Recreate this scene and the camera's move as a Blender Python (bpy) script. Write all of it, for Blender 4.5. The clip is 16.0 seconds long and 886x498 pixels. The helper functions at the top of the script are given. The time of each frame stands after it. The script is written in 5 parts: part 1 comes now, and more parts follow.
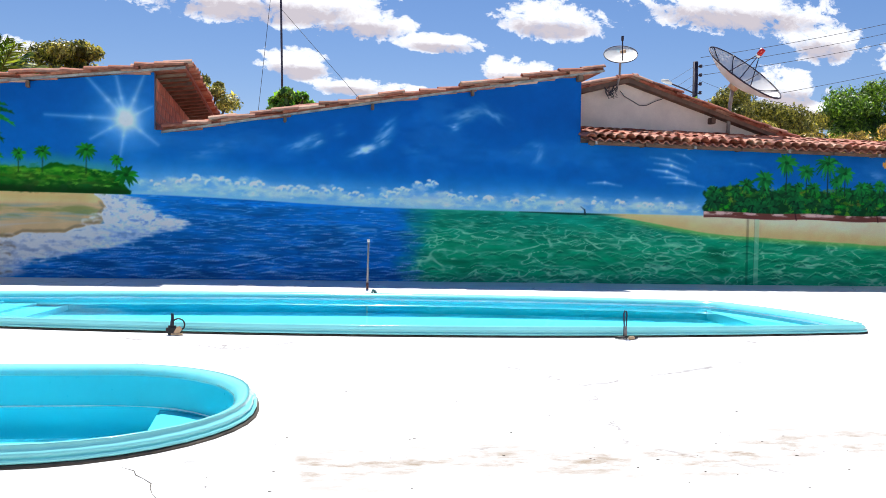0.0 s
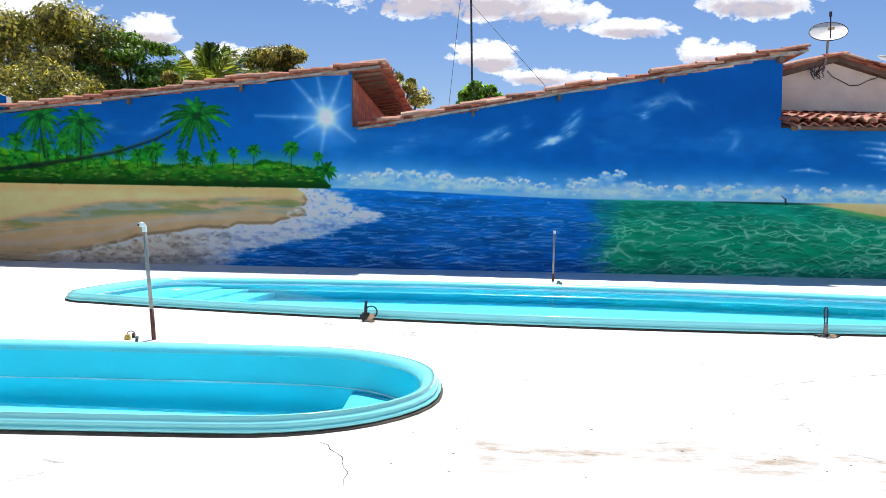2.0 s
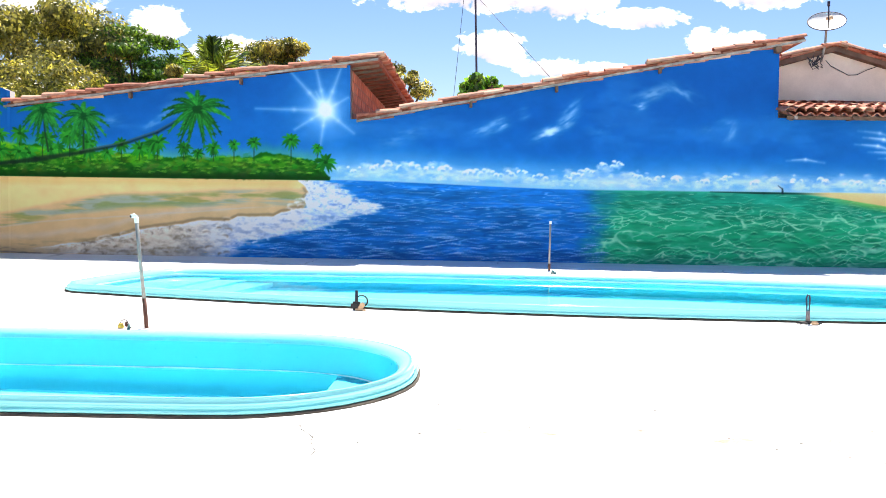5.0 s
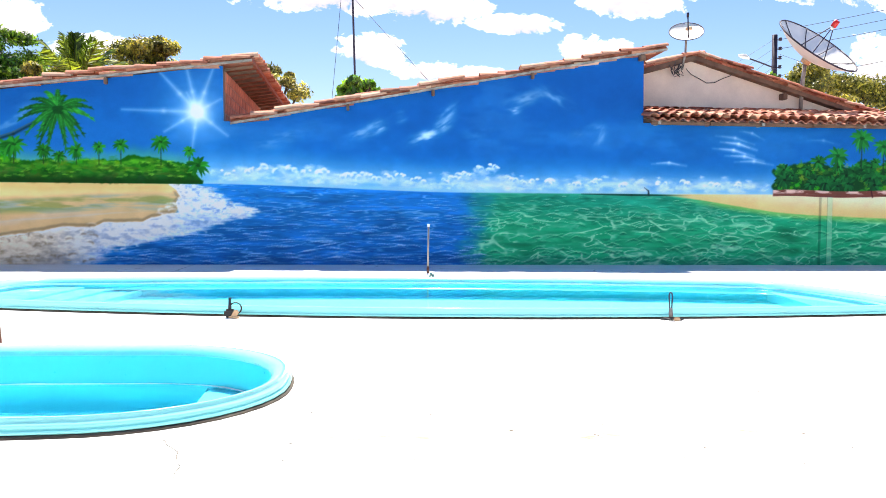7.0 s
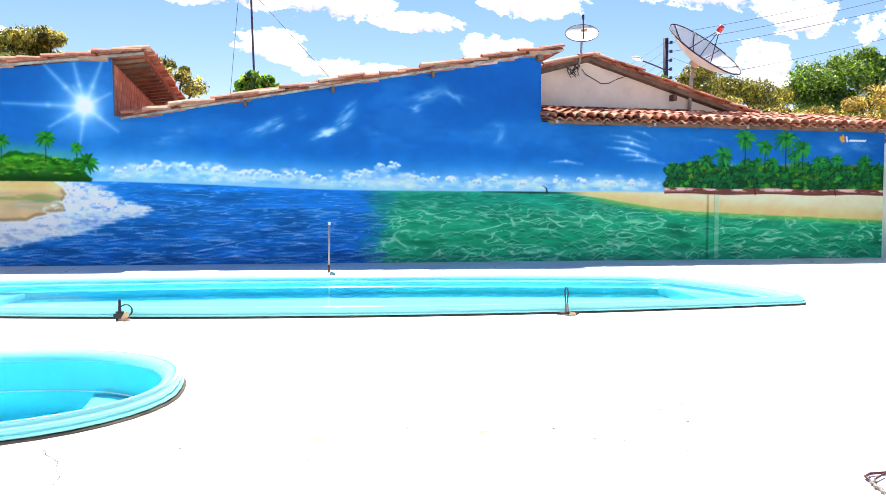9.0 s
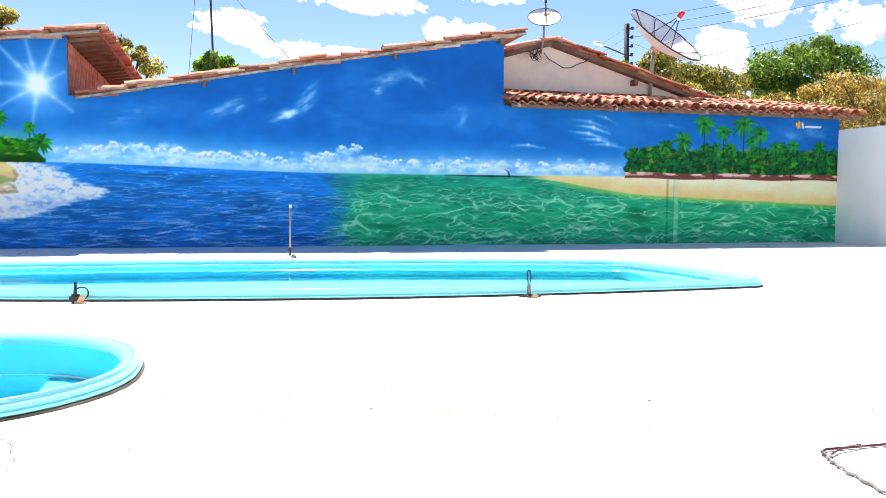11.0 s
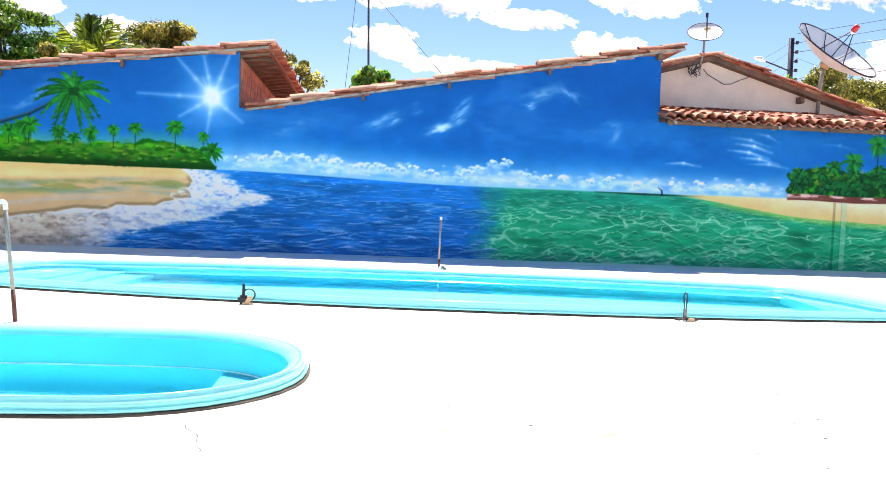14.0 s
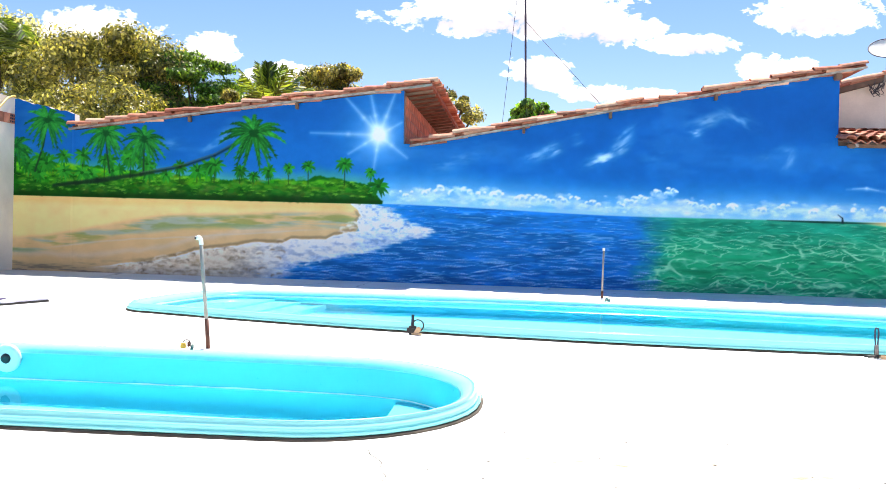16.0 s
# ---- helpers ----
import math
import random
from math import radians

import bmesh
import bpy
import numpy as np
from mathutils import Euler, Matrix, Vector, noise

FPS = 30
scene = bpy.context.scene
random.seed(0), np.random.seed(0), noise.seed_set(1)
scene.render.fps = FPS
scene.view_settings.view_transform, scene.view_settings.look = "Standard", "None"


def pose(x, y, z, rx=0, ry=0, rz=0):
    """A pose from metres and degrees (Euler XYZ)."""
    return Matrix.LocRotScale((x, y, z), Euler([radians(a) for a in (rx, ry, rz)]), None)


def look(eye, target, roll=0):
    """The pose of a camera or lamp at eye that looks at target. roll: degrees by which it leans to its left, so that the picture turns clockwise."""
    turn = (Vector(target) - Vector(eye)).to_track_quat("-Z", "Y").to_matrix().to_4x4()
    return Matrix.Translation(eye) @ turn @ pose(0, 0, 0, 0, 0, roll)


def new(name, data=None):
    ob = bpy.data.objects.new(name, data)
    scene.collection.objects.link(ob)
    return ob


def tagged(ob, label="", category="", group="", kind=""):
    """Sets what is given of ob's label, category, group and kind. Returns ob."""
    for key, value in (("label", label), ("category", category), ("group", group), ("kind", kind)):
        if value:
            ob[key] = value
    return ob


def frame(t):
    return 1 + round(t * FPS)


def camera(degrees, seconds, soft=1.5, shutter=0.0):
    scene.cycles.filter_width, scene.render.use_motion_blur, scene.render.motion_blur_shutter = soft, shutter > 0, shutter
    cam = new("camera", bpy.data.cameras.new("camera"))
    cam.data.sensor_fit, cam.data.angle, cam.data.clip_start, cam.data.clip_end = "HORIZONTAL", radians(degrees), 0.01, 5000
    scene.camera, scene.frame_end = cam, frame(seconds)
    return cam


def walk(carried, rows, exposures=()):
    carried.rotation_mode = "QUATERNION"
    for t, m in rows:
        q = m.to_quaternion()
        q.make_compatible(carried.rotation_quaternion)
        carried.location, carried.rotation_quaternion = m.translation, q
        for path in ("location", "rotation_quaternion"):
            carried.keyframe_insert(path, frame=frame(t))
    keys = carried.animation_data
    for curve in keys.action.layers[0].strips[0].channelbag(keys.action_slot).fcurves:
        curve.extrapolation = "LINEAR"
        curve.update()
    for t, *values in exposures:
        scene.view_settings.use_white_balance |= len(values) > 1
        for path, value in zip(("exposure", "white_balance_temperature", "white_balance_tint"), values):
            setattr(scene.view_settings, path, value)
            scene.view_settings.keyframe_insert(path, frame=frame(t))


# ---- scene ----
cam = camera(55.8, 16.0, soft=0.5)
PATH = [
    (0, (-0.056, 0.154, 0.993), (0.334, 2.115, 0.948), 1.3),
    (0.5, (-0.071, 0.163, 0.988), (0.231, 2.14, 0.941), 1.3),
    (1, (-0.072, 0.127, 0.996), (0.102, 2.118, 0.939), 1.5),
    (1.5, (-0.041, 0.091, 1.005), (-0.001, 2.09, 0.941), 1.4),
    (2, (-0.013, 0.053, 1.008), (-0.07, 2.051, 0.931), 1.1),
    (2.5, (0.019, 0.031, 1.009), (-0.148, 2.022, 0.917), 0.9),
    (3, (0.064, 0.009, 0.999), (-0.172, 1.992, 0.892), 1.0),
    (3.2, (0.07, 0.013, 0.996), (-0.176, 1.995, 0.885), 1.1),
    (5.5, (0.195, -0.096, 1.004), (0.189, 1.901, 0.91), 1.1),
    (6, (0.193, -0.053, 1.014), (0.256, 1.944, 0.922), 1.4),
    (6.5, (0.209, -0.044, 1.012), (0.348, 1.95, 0.925), 0.9),
    (7, (0.234, -0.077, 1.013), (0.438, 1.91, 0.925), 0.4),
    (7.5, (0.248, -0.062, 1.011), (0.517, 1.917, 0.918), 0.2),
    (8, (0.263, -0.064, 1.012), (0.591, 1.907, 0.919), 0.2),
    (8.5, (0.276, -0.071, 1.013), (0.654, 1.89, 0.922), 0.0),
    (9, (0.279, -0.077, 1.012), (0.709, 1.874, 0.92), 0.2),
    (9.5, (0.296, -0.078, 1.008), (0.787, 1.858, 0.903), 0.6),
    (9.7, (0.301, -0.083, 1.002), (0.813, 1.847, 0.893), 0.6),
    (11.8, (0.245, -0.035, 0.989), (0.761, 1.893, 0.851), 0.4),
    (12, (0.239, -0.033, 0.991), (0.729, 1.901, 0.852), 0.5),
    (12.5, (0.22, -0.025, 0.992), (0.636, 1.926, 0.853), 0.8),
    (13, (0.195, -0.026, 0.995), (0.534, 1.941, 0.864), 1.4),
    (13.5, (0.17, -0.032, 0.996), (0.434, 1.947, 0.876), 1.9),
    (14, (0.152, -0.047, 0.999), (0.341, 1.942, 0.896), 2.2),
    (14.5, (0.13, -0.04, 1.0), (0.248, 1.955, 0.92), 2.5),
    (15, (0.108, -0.052, 1.0), (0.142, 1.947, 0.936), 2.4),
    (15.5, (0.088, -0.071, 1.0), (0.02, 1.927, 0.948), 1.9),
    (16, (0.061, -0.084, 1.005), (-0.124, 1.907, 0.964), 1.6),
]
EXPOSURES = [(0.0, 0.36, 6450, 10), (3.2, 0.36, 6450, 10), (5.3, 1.15, 6950, 11), (16.0, 1.15, 6950, 11)]
walk(cam, [(t, look(eye, target, roll)) for t, eye, target, roll in PATH], EXPOSURES)

# ---- world, sun ----
SUN_DIR = Vector((0.06, 0.5, 1.0)).normalized()   # towards the sun: high, behind the painted wall
world = bpy.data.worlds.new("sky")
scene.world = world
world.use_nodes = True


class Net:
    """Short hand for node trees."""

    def __init__(self, tree):
        self.tree = tree
        tree.nodes.clear()

    def add(self, kind, values=None):
        n = self.tree.nodes.new(kind)
        for key, value in (values or {}).items():
            if isinstance(value, bpy.types.NodeSocket):
                self.tree.links.new(value, n.inputs[key])
            else:
                n.inputs[key].default_value = value
        return n

    def math(self, op, a, b=0.0, clamp=False):
        n = self.add("ShaderNodeMath", {0: a, 1: b})
        n.operation, n.use_clamp = op, clamp
        return n.outputs[0]

    def noise(self, vector, scale, detail=4.0, rough=0.55, distort=0.0):
        return self.add("ShaderNodeTexNoise", {"Vector": vector, "Scale": scale, "Detail": detail, "Roughness": rough,
                                               "Distortion": distort}).outputs[0]

    def ramp(self, fac, *stops):
        n = self.add("ShaderNodeValToRGB", {"Fac": fac})
        el = n.color_ramp.elements
        while len(el) < len(stops):
            el.new(0.5)
        for e, (at, c) in zip(el, stops):
            e.position, e.color = at, (*c, 1.0) if len(c) == 3 else c
        return n.outputs[0]

    def mix(self, fac, a, b, blend="MIX"):
        n = self.tree.nodes.new("ShaderNodeMix")
        n.data_type, n.blend_type = "RGBA", blend
        for key, value in ((0, fac), (6, a), (7, b)):
            if isinstance(value, bpy.types.NodeSocket):
                self.tree.links.new(value, n.inputs[key])
            else:
                n.inputs[key].default_value = value
        return n.outputs[2]


def rgb(r, g, b):
    """Linear colour from the usual 0..255 values."""
    return tuple((v / 255 / 12.92) if v / 255 < 0.0405 else ((v / 255 + 0.055) / 1.055) ** 2.4 for v in (r, g, b)) + (1.0,)


# Cumulus clouds of the day: bearing (x/y), height (z/y), half width, half height.
CLOUDS = [
    (-0.02, 0.262, 0.15, 0.030), (0.09, 0.245, 0.07, 0.022), (0.19, 0.226, 0.055, 0.013), (0.02, 0.190, 0.045, 0.020),
    (0.08, 0.168, 0.045, 0.012), (0.14, 0.166, 0.035, 0.010), (0.285, 0.196, 0.045, 0.020), (0.33, 0.262, 0.075, 0.024),
    (0.58, 0.296, 0.15, 0.034), (0.71, 0.262, 0.06, 0.03), (0.66, 0.195, 0.055, 0.030), (0.70, 0.170, 0.06, 0.02),
    (-0.385, 0.215, 0.04, 0.022), (-0.54, 0.235, 0.09, 0.030), (-0.30, 0.185, 0.05, 0.015), (0.90, 0.25, 0.10, 0.03),
]
w = Net(world.node_tree)
air = w.add("ShaderNodeTexSky")
air.sky_type, air.sun_disc = "NISHITA", False
air.sun_elevation, air.sun_rotation = math.asin(SUN_DIR.z), math.atan2(SUN_DIR.x, SUN_DIR.y)
air.air_density, air.dust_density, air.ozone_density = 1.0, 0.25, 2.5
vivid = w.add("ShaderNodeHueSaturation", {"Saturation": 1.24, "Color": air.outputs[0]})
sky = w.mix(1.0, vivid.outputs[0], (1.06, 0.94, 1.03, 1), "MULTIPLY")
way = w.add("ShaderNodeTexCoord").outputs["Generated"]
sep = w.add("ShaderNodeSeparateXYZ", {0: way})
ahead = w.math("MAXIMUM", sep.outputs[1], 0.05)
u, v = w.math("DIVIDE", sep.outputs[0], ahead), w.math("DIVIDE", sep.outputs[2], ahead)
uv = w.add("ShaderNodeCombineXYZ", {0: u, 1: w.math("MULTIPLY", v, 1.5)}).outputs[0]
big, small = w.noise(uv, 22.0, 8.0, 0.62, 0.3), w.noise(uv, 75.0, 6.0, 0.62, 0.4)
rough_edge = w.math("ADD", w.math("MULTIPLY", w.math("SUBTRACT", big, 0.5), 4.2), w.math("MULTIPLY", w.math("SUBTRACT", small, 0.5), 1.6))
thick, under = None, None
for cu, cv, ru, rv in CLOUDS:
    du = w.math("DIVIDE", w.math("SUBTRACT", u, cu), ru)
    dv = w.math("DIVIDE", w.math("SUBTRACT", v, cv), rv)
    blob = w.math("SUBTRACT", 1.0, w.math("ADD", w.math("MULTIPLY", du, du), w.math("MULTIPLY", dv, dv)))
    thick = blob if thick is None else w.math("MAXIMUM", thick, blob)
    low = w.math("MULTIPLY", w.math("MAXIMUM", blob, 0.0), w.math("SUBTRACT", 0.1, dv))
    under = low if under is None else w.math("MAXIMUM", under, low)
body = w.math("ADD", w.math("MAXIMUM", thick, -3.0), rough_edge)
cover = w.ramp(body, (0.0, (0, 0, 0)), (0.3, (0.7, 0.7, 0.7)), (0.75, (1, 1, 1)))
shade = w.ramp(w.math("ADD", under, w.math("MULTIPLY", w.math("SUBTRACT", small, 0.5), 0.5)), (0.02, (11.5, 11.6, 12.0)), (0.30, (6.4, 5.9, 6.5)))
front = w.math("GREATER_THAN", sep.outputs[1], 0.06)
seen_sky = w.mix(w.math("MULTIPLY", cover, front), sky, shade)
w.add("ShaderNodeOutputWorld", {0: w.add("ShaderNodeBackground", {"Color": seen_sky, "Strength": 0.08}).outputs[0]})

sun = new("sun", bpy.data.lights.new("sun", "SUN"))
sun.data.energy, sun.data.angle, sun.data.color = 5.0, radians(0.53), (1.0, 0.96, 0.9)
sun.matrix_world = look(SUN_DIR * 60, (0, 0, 0))


# ---- materials ----
def material(name, colour, rough=0.6, metal=0.0, vary=0.25, scale=6.0, fine=60.0, bump=0.15, spread=0.01, spec=0.5, hue=None, islands=0.0, things=0.0, palette=()):
    """A surface with variation at two scales and fine relief. islands, things: how far loose pieces differ in tone."""
    m = bpy.data.materials.new(name)
    m.use_nodes = True
    n = Net(m.node_tree)
    at = n.add("ShaderNodeTexCoord").outputs["Object"]
    coarse, grain = n.noise(at, scale, 5.0), n.noise(at, fine, 4.0)
    dark = tuple(c * (1 - vary) for c in colour[:3]) + (1.0,)
    light = tuple(min(0.95, c * (1 + vary * 0.6)) for c in (hue or colour)[:3]) + (1.0,)
    tone = n.mix(n.ramp(coarse, (0.3, (0, 0, 0)), (0.7, (1, 1, 1))), dark, light)
    tone = n.mix(0.5 * vary, tone, n.ramp(grain, (0.25, (0.15, 0.15, 0.15)), (0.75, (1, 1, 1))), "MULTIPLY")
    if islands:
        per = n.add("ShaderNodeNewGeometry").outputs["Random Per Island"]
        tone = n.mix(1.0, tone, n.ramp(per, (0.0, (1 - islands,) * 3), (1.0, (1, 1, 1))), "MULTIPLY")
    if things:
        per = n.add("ShaderNodeObjectInfo").outputs["Random"]
        tone = n.mix(1.0, tone, n.ramp(per, (0.0, (1 - things,) * 3), (1.0, (1, 1, 1))), "MULTIPLY")
    if palette:
        per = n.math("FRACT", n.math("MULTIPLY", n.add("ShaderNodeObjectInfo").outputs["Random"], 7.31))
        tone = n.mix(0.6, tone, n.ramp(per, *[(k / (len(palette) - 1), c[:3]) for k, c in enumerate(palette)]))
    relief = n.add("ShaderNodeBump", {"Strength": bump, "Distance": spread, "Height": n.math("ADD", coarse, n.math("MULTIPLY", grain, 0.5))}).outputs[0]
    shine = n.math("ADD", n.math("MULTIPLY", grain, 0.15), rough - 0.07, True)
    p = n.add("ShaderNodeBsdfPrincipled", {"Base Color": tone, "Roughness": shine, "Metallic": metal, "Normal": relief, "Specular IOR Level": spec})
    n.add("ShaderNodeOutputMaterial", {0: p.outputs[0]})
    return m


def leaf_material(name, colour, light):
    m = bpy.data.materials.new(name)
    m.use_nodes = True
    n = Net(m.node_tree)
    per = n.add("ShaderNodeNewGeometry").outputs["Random Per Island"]
    at = n.add("ShaderNodeTexCoord").outputs["Object"]
    tone = n.mix(n.ramp(n.noise(at, 0.9, 3.0), (0.35, (0, 0, 0)), (0.65, (1, 1, 1))), colour, light)
    # Tone per leaf: sunlit highlights and dark gaps put into the colour.
    tone = n.mix(1.0, tone, n.ramp(per, (0.0, (0.22, 0.27, 0.2)), (0.5, (0.8, 0.82, 0.75)), (0.8, (1.5, 1.45, 1.2)), (1.0, (3.0, 2.8, 2.2))), "MULTIPLY")
    p = n.add("ShaderNodeBsdfPrincipled", {"Base Color": tone, "Roughness": 0.38, "Specular IOR Level": 0.6})
    t = n.add("ShaderNodeBsdfTranslucent", {"Color": n.mix(1.0, tone, (1.0, 1.0, 0.45, 1), "MULTIPLY")})
    n.add("ShaderNodeOutputMaterial", {0: n.add("ShaderNodeMixShader", {0: 0.45, 1: p.outputs[0], 2: t.outputs[0]}).outputs[0]})
    return m


TILE = material("clay_tile", rgb(168, 66, 46), 0.8, vary=0.6, scale=7.0, fine=30.0, bump=0.5, hue=rgb(244, 158, 122), things=0.3,
                palette=(rgb(108, 40, 32), rgb(172, 74, 54), rgb(218, 136, 106), rgb(160, 64, 46), rgb(246, 198, 168), rgb(128, 48, 36)))
# Channel tiles, coloured dark to stand for the shade between cover tiles.
TILE_MASS = material("clay_tile_mass", rgb(126, 56, 42), 0.8, vary=0.5, scale=6.0, fine=45.0, bump=0.4, hue=rgb(226, 152, 122), islands=0.6)
TIMBER = material("roof_timber", rgb(120, 92, 74), 0.75, vary=0.4, scale=4.0, fine=50.0, bump=0.25)
FASCIA = material("whitewashed_board", rgb(176, 166, 156), 0.7, vary=0.6, scale=6.0, fine=30.0)
UNDERSIDE = material("tile_underside", rgb(156, 96, 74), 0.85, vary=0.4, scale=5.0, fine=40.0, bump=0.4)
BRICK = material("hollow_brick", rgb(216, 138, 108), 0.85, vary=0.35, scale=7.0, fine=60.0, bump=0.35, things=0.35)
MORTAR = material("mortar", rgb(170, 140, 122), 0.9, vary=0.3, scale=9.0, fine=70.0, bump=0.4)
PLASTER = material("cream_plaster", rgb(240, 227, 212), 0.85, vary=0.16, scale=1.6, fine=40.0)
WHITEWASH = material("white_wall_paint", rgb(247, 246, 243), 0.8, vary=0.06, scale=1.4, fine=45.0)
# Darkened so that the plinths also carry the shadow line under the rims.
CONCRETE = material("rough_concrete", rgb(92, 82, 70), 0.9, vary=0.6, scale=6.0, fine=50.0, bump=0.5)
GATE = material("brown_gate_paint", rgb(112, 82, 74), 0.5, vary=0.25, scale=2.0, fine=40.0)
GELCOAT = material("aqua_gelcoat", rgb(154, 247, 243), 0.11, vary=0.06, scale=2.0, fine=30.0, bump=0.02)
GELCOAT_IN = material("blue_gelcoat", rgb(66, 214, 224), 0.3, vary=0.08, scale=1.2, fine=20.0, bump=0.02)
STEEL = material("galvanised_pipe", rgb(158, 153, 146), 0.45, 0.2, vary=0.3, scale=9.0, fine=70.0)
RUST = material("rusty_brown_paint", rgb(110, 66, 52), 0.6, 0.2, vary=0.4, scale=12.0, fine=70.0)
WHITE_PVC = material("white_plastic", rgb(235, 235, 230), 0.35, vary=0.08, scale=4.0)
BLACK = material("black_rubber", rgb(32, 30, 30), 0.5, vary=0.3, scale=12.0)
CABLE = material("brown_cable", rgb(88, 34, 32), 0.45, vary=0.3, scale=20.0)
TAPE = material("grey_tape", rgb(150, 140, 135), 0.5, vary=0.3, scale=30.0)
YELLOW = material("yellow_plastic", rgb(225, 190, 80), 0.4, vary=0.15, scale=15.0)
BEIGE = material("beige_plastic", rgb(215, 180, 140), 0.5, vary=0.2, scale=15.0)
RED = material("red_plastic", rgb(205, 40, 34), 0.35, vary=0.1, scale=6.0)
DARK_METAL = material("dark_pole", rgb(62, 56, 72), 0.6, 0.3, vary=0.3, scale=4.0)
DISH_WHITE = material("dish_paint", rgb(222, 220, 214), 0.45, vary=0.12, scale=4.0)
WIRE = material("black_wire", rgb(58, 56, 62), 0.6, vary=0.2, scale=5.0)
BARK = material("bark", rgb(110, 92, 74), 0.9, vary=0.45, scale=5.0, fine=40.0, bump=0.6, spread=0.03)
LEAF_A = leaf_material("mango_leaves", rgb(92, 100, 44), rgb(198, 188, 116))
LEAF_B = leaf_material("bright_leaves", rgb(56, 102, 36), rgb(130, 162, 68))
LEAF_G = leaf_material("fresh_leaves", rgb(84, 150, 56), rgb(150, 196, 96))
LEAF_D = leaf_material("pale_leaves", rgb(186, 186, 104), rgb(250, 242, 190))
LEAF_C = leaf_material("dry_leaves", rgb(150, 130, 74), rgb(200, 176, 116))
LEAF_P = leaf_material("palm_fronds", rgb(78, 108, 42), rgb(146, 160, 74))


# ---- helpers for meshes ----
def mesh_of(name, bm, mat, smooth=False):
    me = bpy.data.meshes.new(name)
    bm.normal_update()
    bm.to_mesh(me)
    bm.free()
    me.materials.append(mat)
    if smooth:
        me.shade_smooth()
    return me


def thing(name, label, category, group="", kind="", at=(0, 0, 0)):
    ob = new(name)
    ob.location = at
    ob.empty_display_size = 0.1
    return tagged(ob, label, category, group, kind)


def part(name, bm, mat, parent=None, label="", smooth=False):
    ob = new(name, mesh_of(name, bm, mat, smooth) if isinstance(bm, bmesh.types.BMesh) else bm)
    if parent is not None:
        ob.parent = parent
    return tagged(ob, label)


def box(bm, x0, x1, y0, y1, z0, z1, bevel=0.0):
    made = bmesh.ops.create_cube(bm, size=1.0)
    bmesh.ops.scale(bm, vec=(x1 - x0, y1 - y0, z1 - z0), verts=made["verts"])
    bmesh.ops.translate(bm, vec=((x0 + x1) / 2, (y0 + y1) / 2, (z0 + z1) / 2), verts=made["verts"])
    if bevel:
        edges = list({e for v in made["verts"] for e in v.link_edges})
        bmesh.ops.bevel(bm, geom=edges, offset=bevel, segments=2, affect="EDGES", clamp_overlap=True)
    return bm


def boxed(*a, **k):
    return box(bmesh.new(), *a, **k)


def tube(bm, points, radius, sides=8, closed_ends=True):
    """A pipe along points; radius is one number or one for each point."""
    pts = [Vector(p) for p in points]
    radii = radius if isinstance(radius, (list, tuple)) else [radius] * len(pts)
    rings = []
    side = None
    for i, p in enumerate(pts):
        along = (pts[min(i + 1, len(pts) - 1)] - pts[max(i - 1, 0)]).normalized()
        if side is None:
            side = along.orthogonal().normalized()
        side = (side - along * side.dot(along)).normalized()
        other = along.cross(side)
        rings.append([bm.verts.new(p + radii[i] * (math.cos(a) * side + math.sin(a) * other))
                      for a in (2 * math.pi * k / sides for k in range(sides))])
    for a, b in zip(rings, rings[1:]):
        for k in range(sides):
            bm.faces.new((a[k], a[(k + 1) % sides], b[(k + 1) % sides], b[k]))
    if closed_ends:
        bm.faces.new(rings[0][::-1])
        bm.faces.new(rings[-1])
    return bm


def tubed(points, radius, sides=8):
    return tube(bmesh.new(), points, radius, sides)


def prism(outline, y0, y1):
    """A solid from an outline in x and z, from y0 to y1."""
    bm = bmesh.new()
    a = [bm.verts.new((x, y0, z)) for x, z in outline]
    b = [bm.verts.new((x, y1, z)) for x, z in outline]
    bm.faces.new(a)
    bm.faces.new(b[::-1])
    for k in range(len(outline)):
        j = (k + 1) % len(outline)
        bm.faces.new((a[j], a[k], b[k], b[j]))
    bmesh.ops.recalc_face_normals(bm, faces=bm.faces)
    return bm


def lathe(bm, profile, centre=(0, 0, 0), sides=20):
    """A turned shape round z from (radius, z)."""
    c = Vector(centre)
    rings = [[bm.verts.new(c + Vector((r * math.cos(2 * math.pi * k / sides), r * math.sin(2 * math.pi * k / sides), z)))
              for k in range(sides)] for r, z in profile]
    for a, b in zip(rings, rings[1:]):
        for k in range(sides):
            bm.faces.new((a[k], a[(k + 1) % sides], b[(k + 1) % sides], b[k]))
    bm.faces.new(rings[0][::-1])
    bm.faces.new(rings[-1])
    return bm


# ---- the painted wall ----
WALL_Y, WALL_L, WALL_R = 15.95, -10.15, 13.78
rng = np.random.default_rng(7)


def wall_top(x):
    """Height of the painted wall along x, under its three roofs."""
    x = np.asarray(x, float)
    plain = 3.44 + (x + 10.15) * -0.225 + 0.012 * np.sin(x * 13) + 0.008 * np.sin(x * 31)
    first = 2.83 + (x + 8.9) * 0.1318
    second = 2.64 + (x + 2.03) * 0.1895
    out = np.where(x < -8.9, plain, np.where(x < -2.26, first, np.where(x < -2.03, 2.68, np.where(x < 5.8, second, 2.79))))
    return out


def lattice(shape, seed):
    return np.random.default_rng(seed).random(shape)


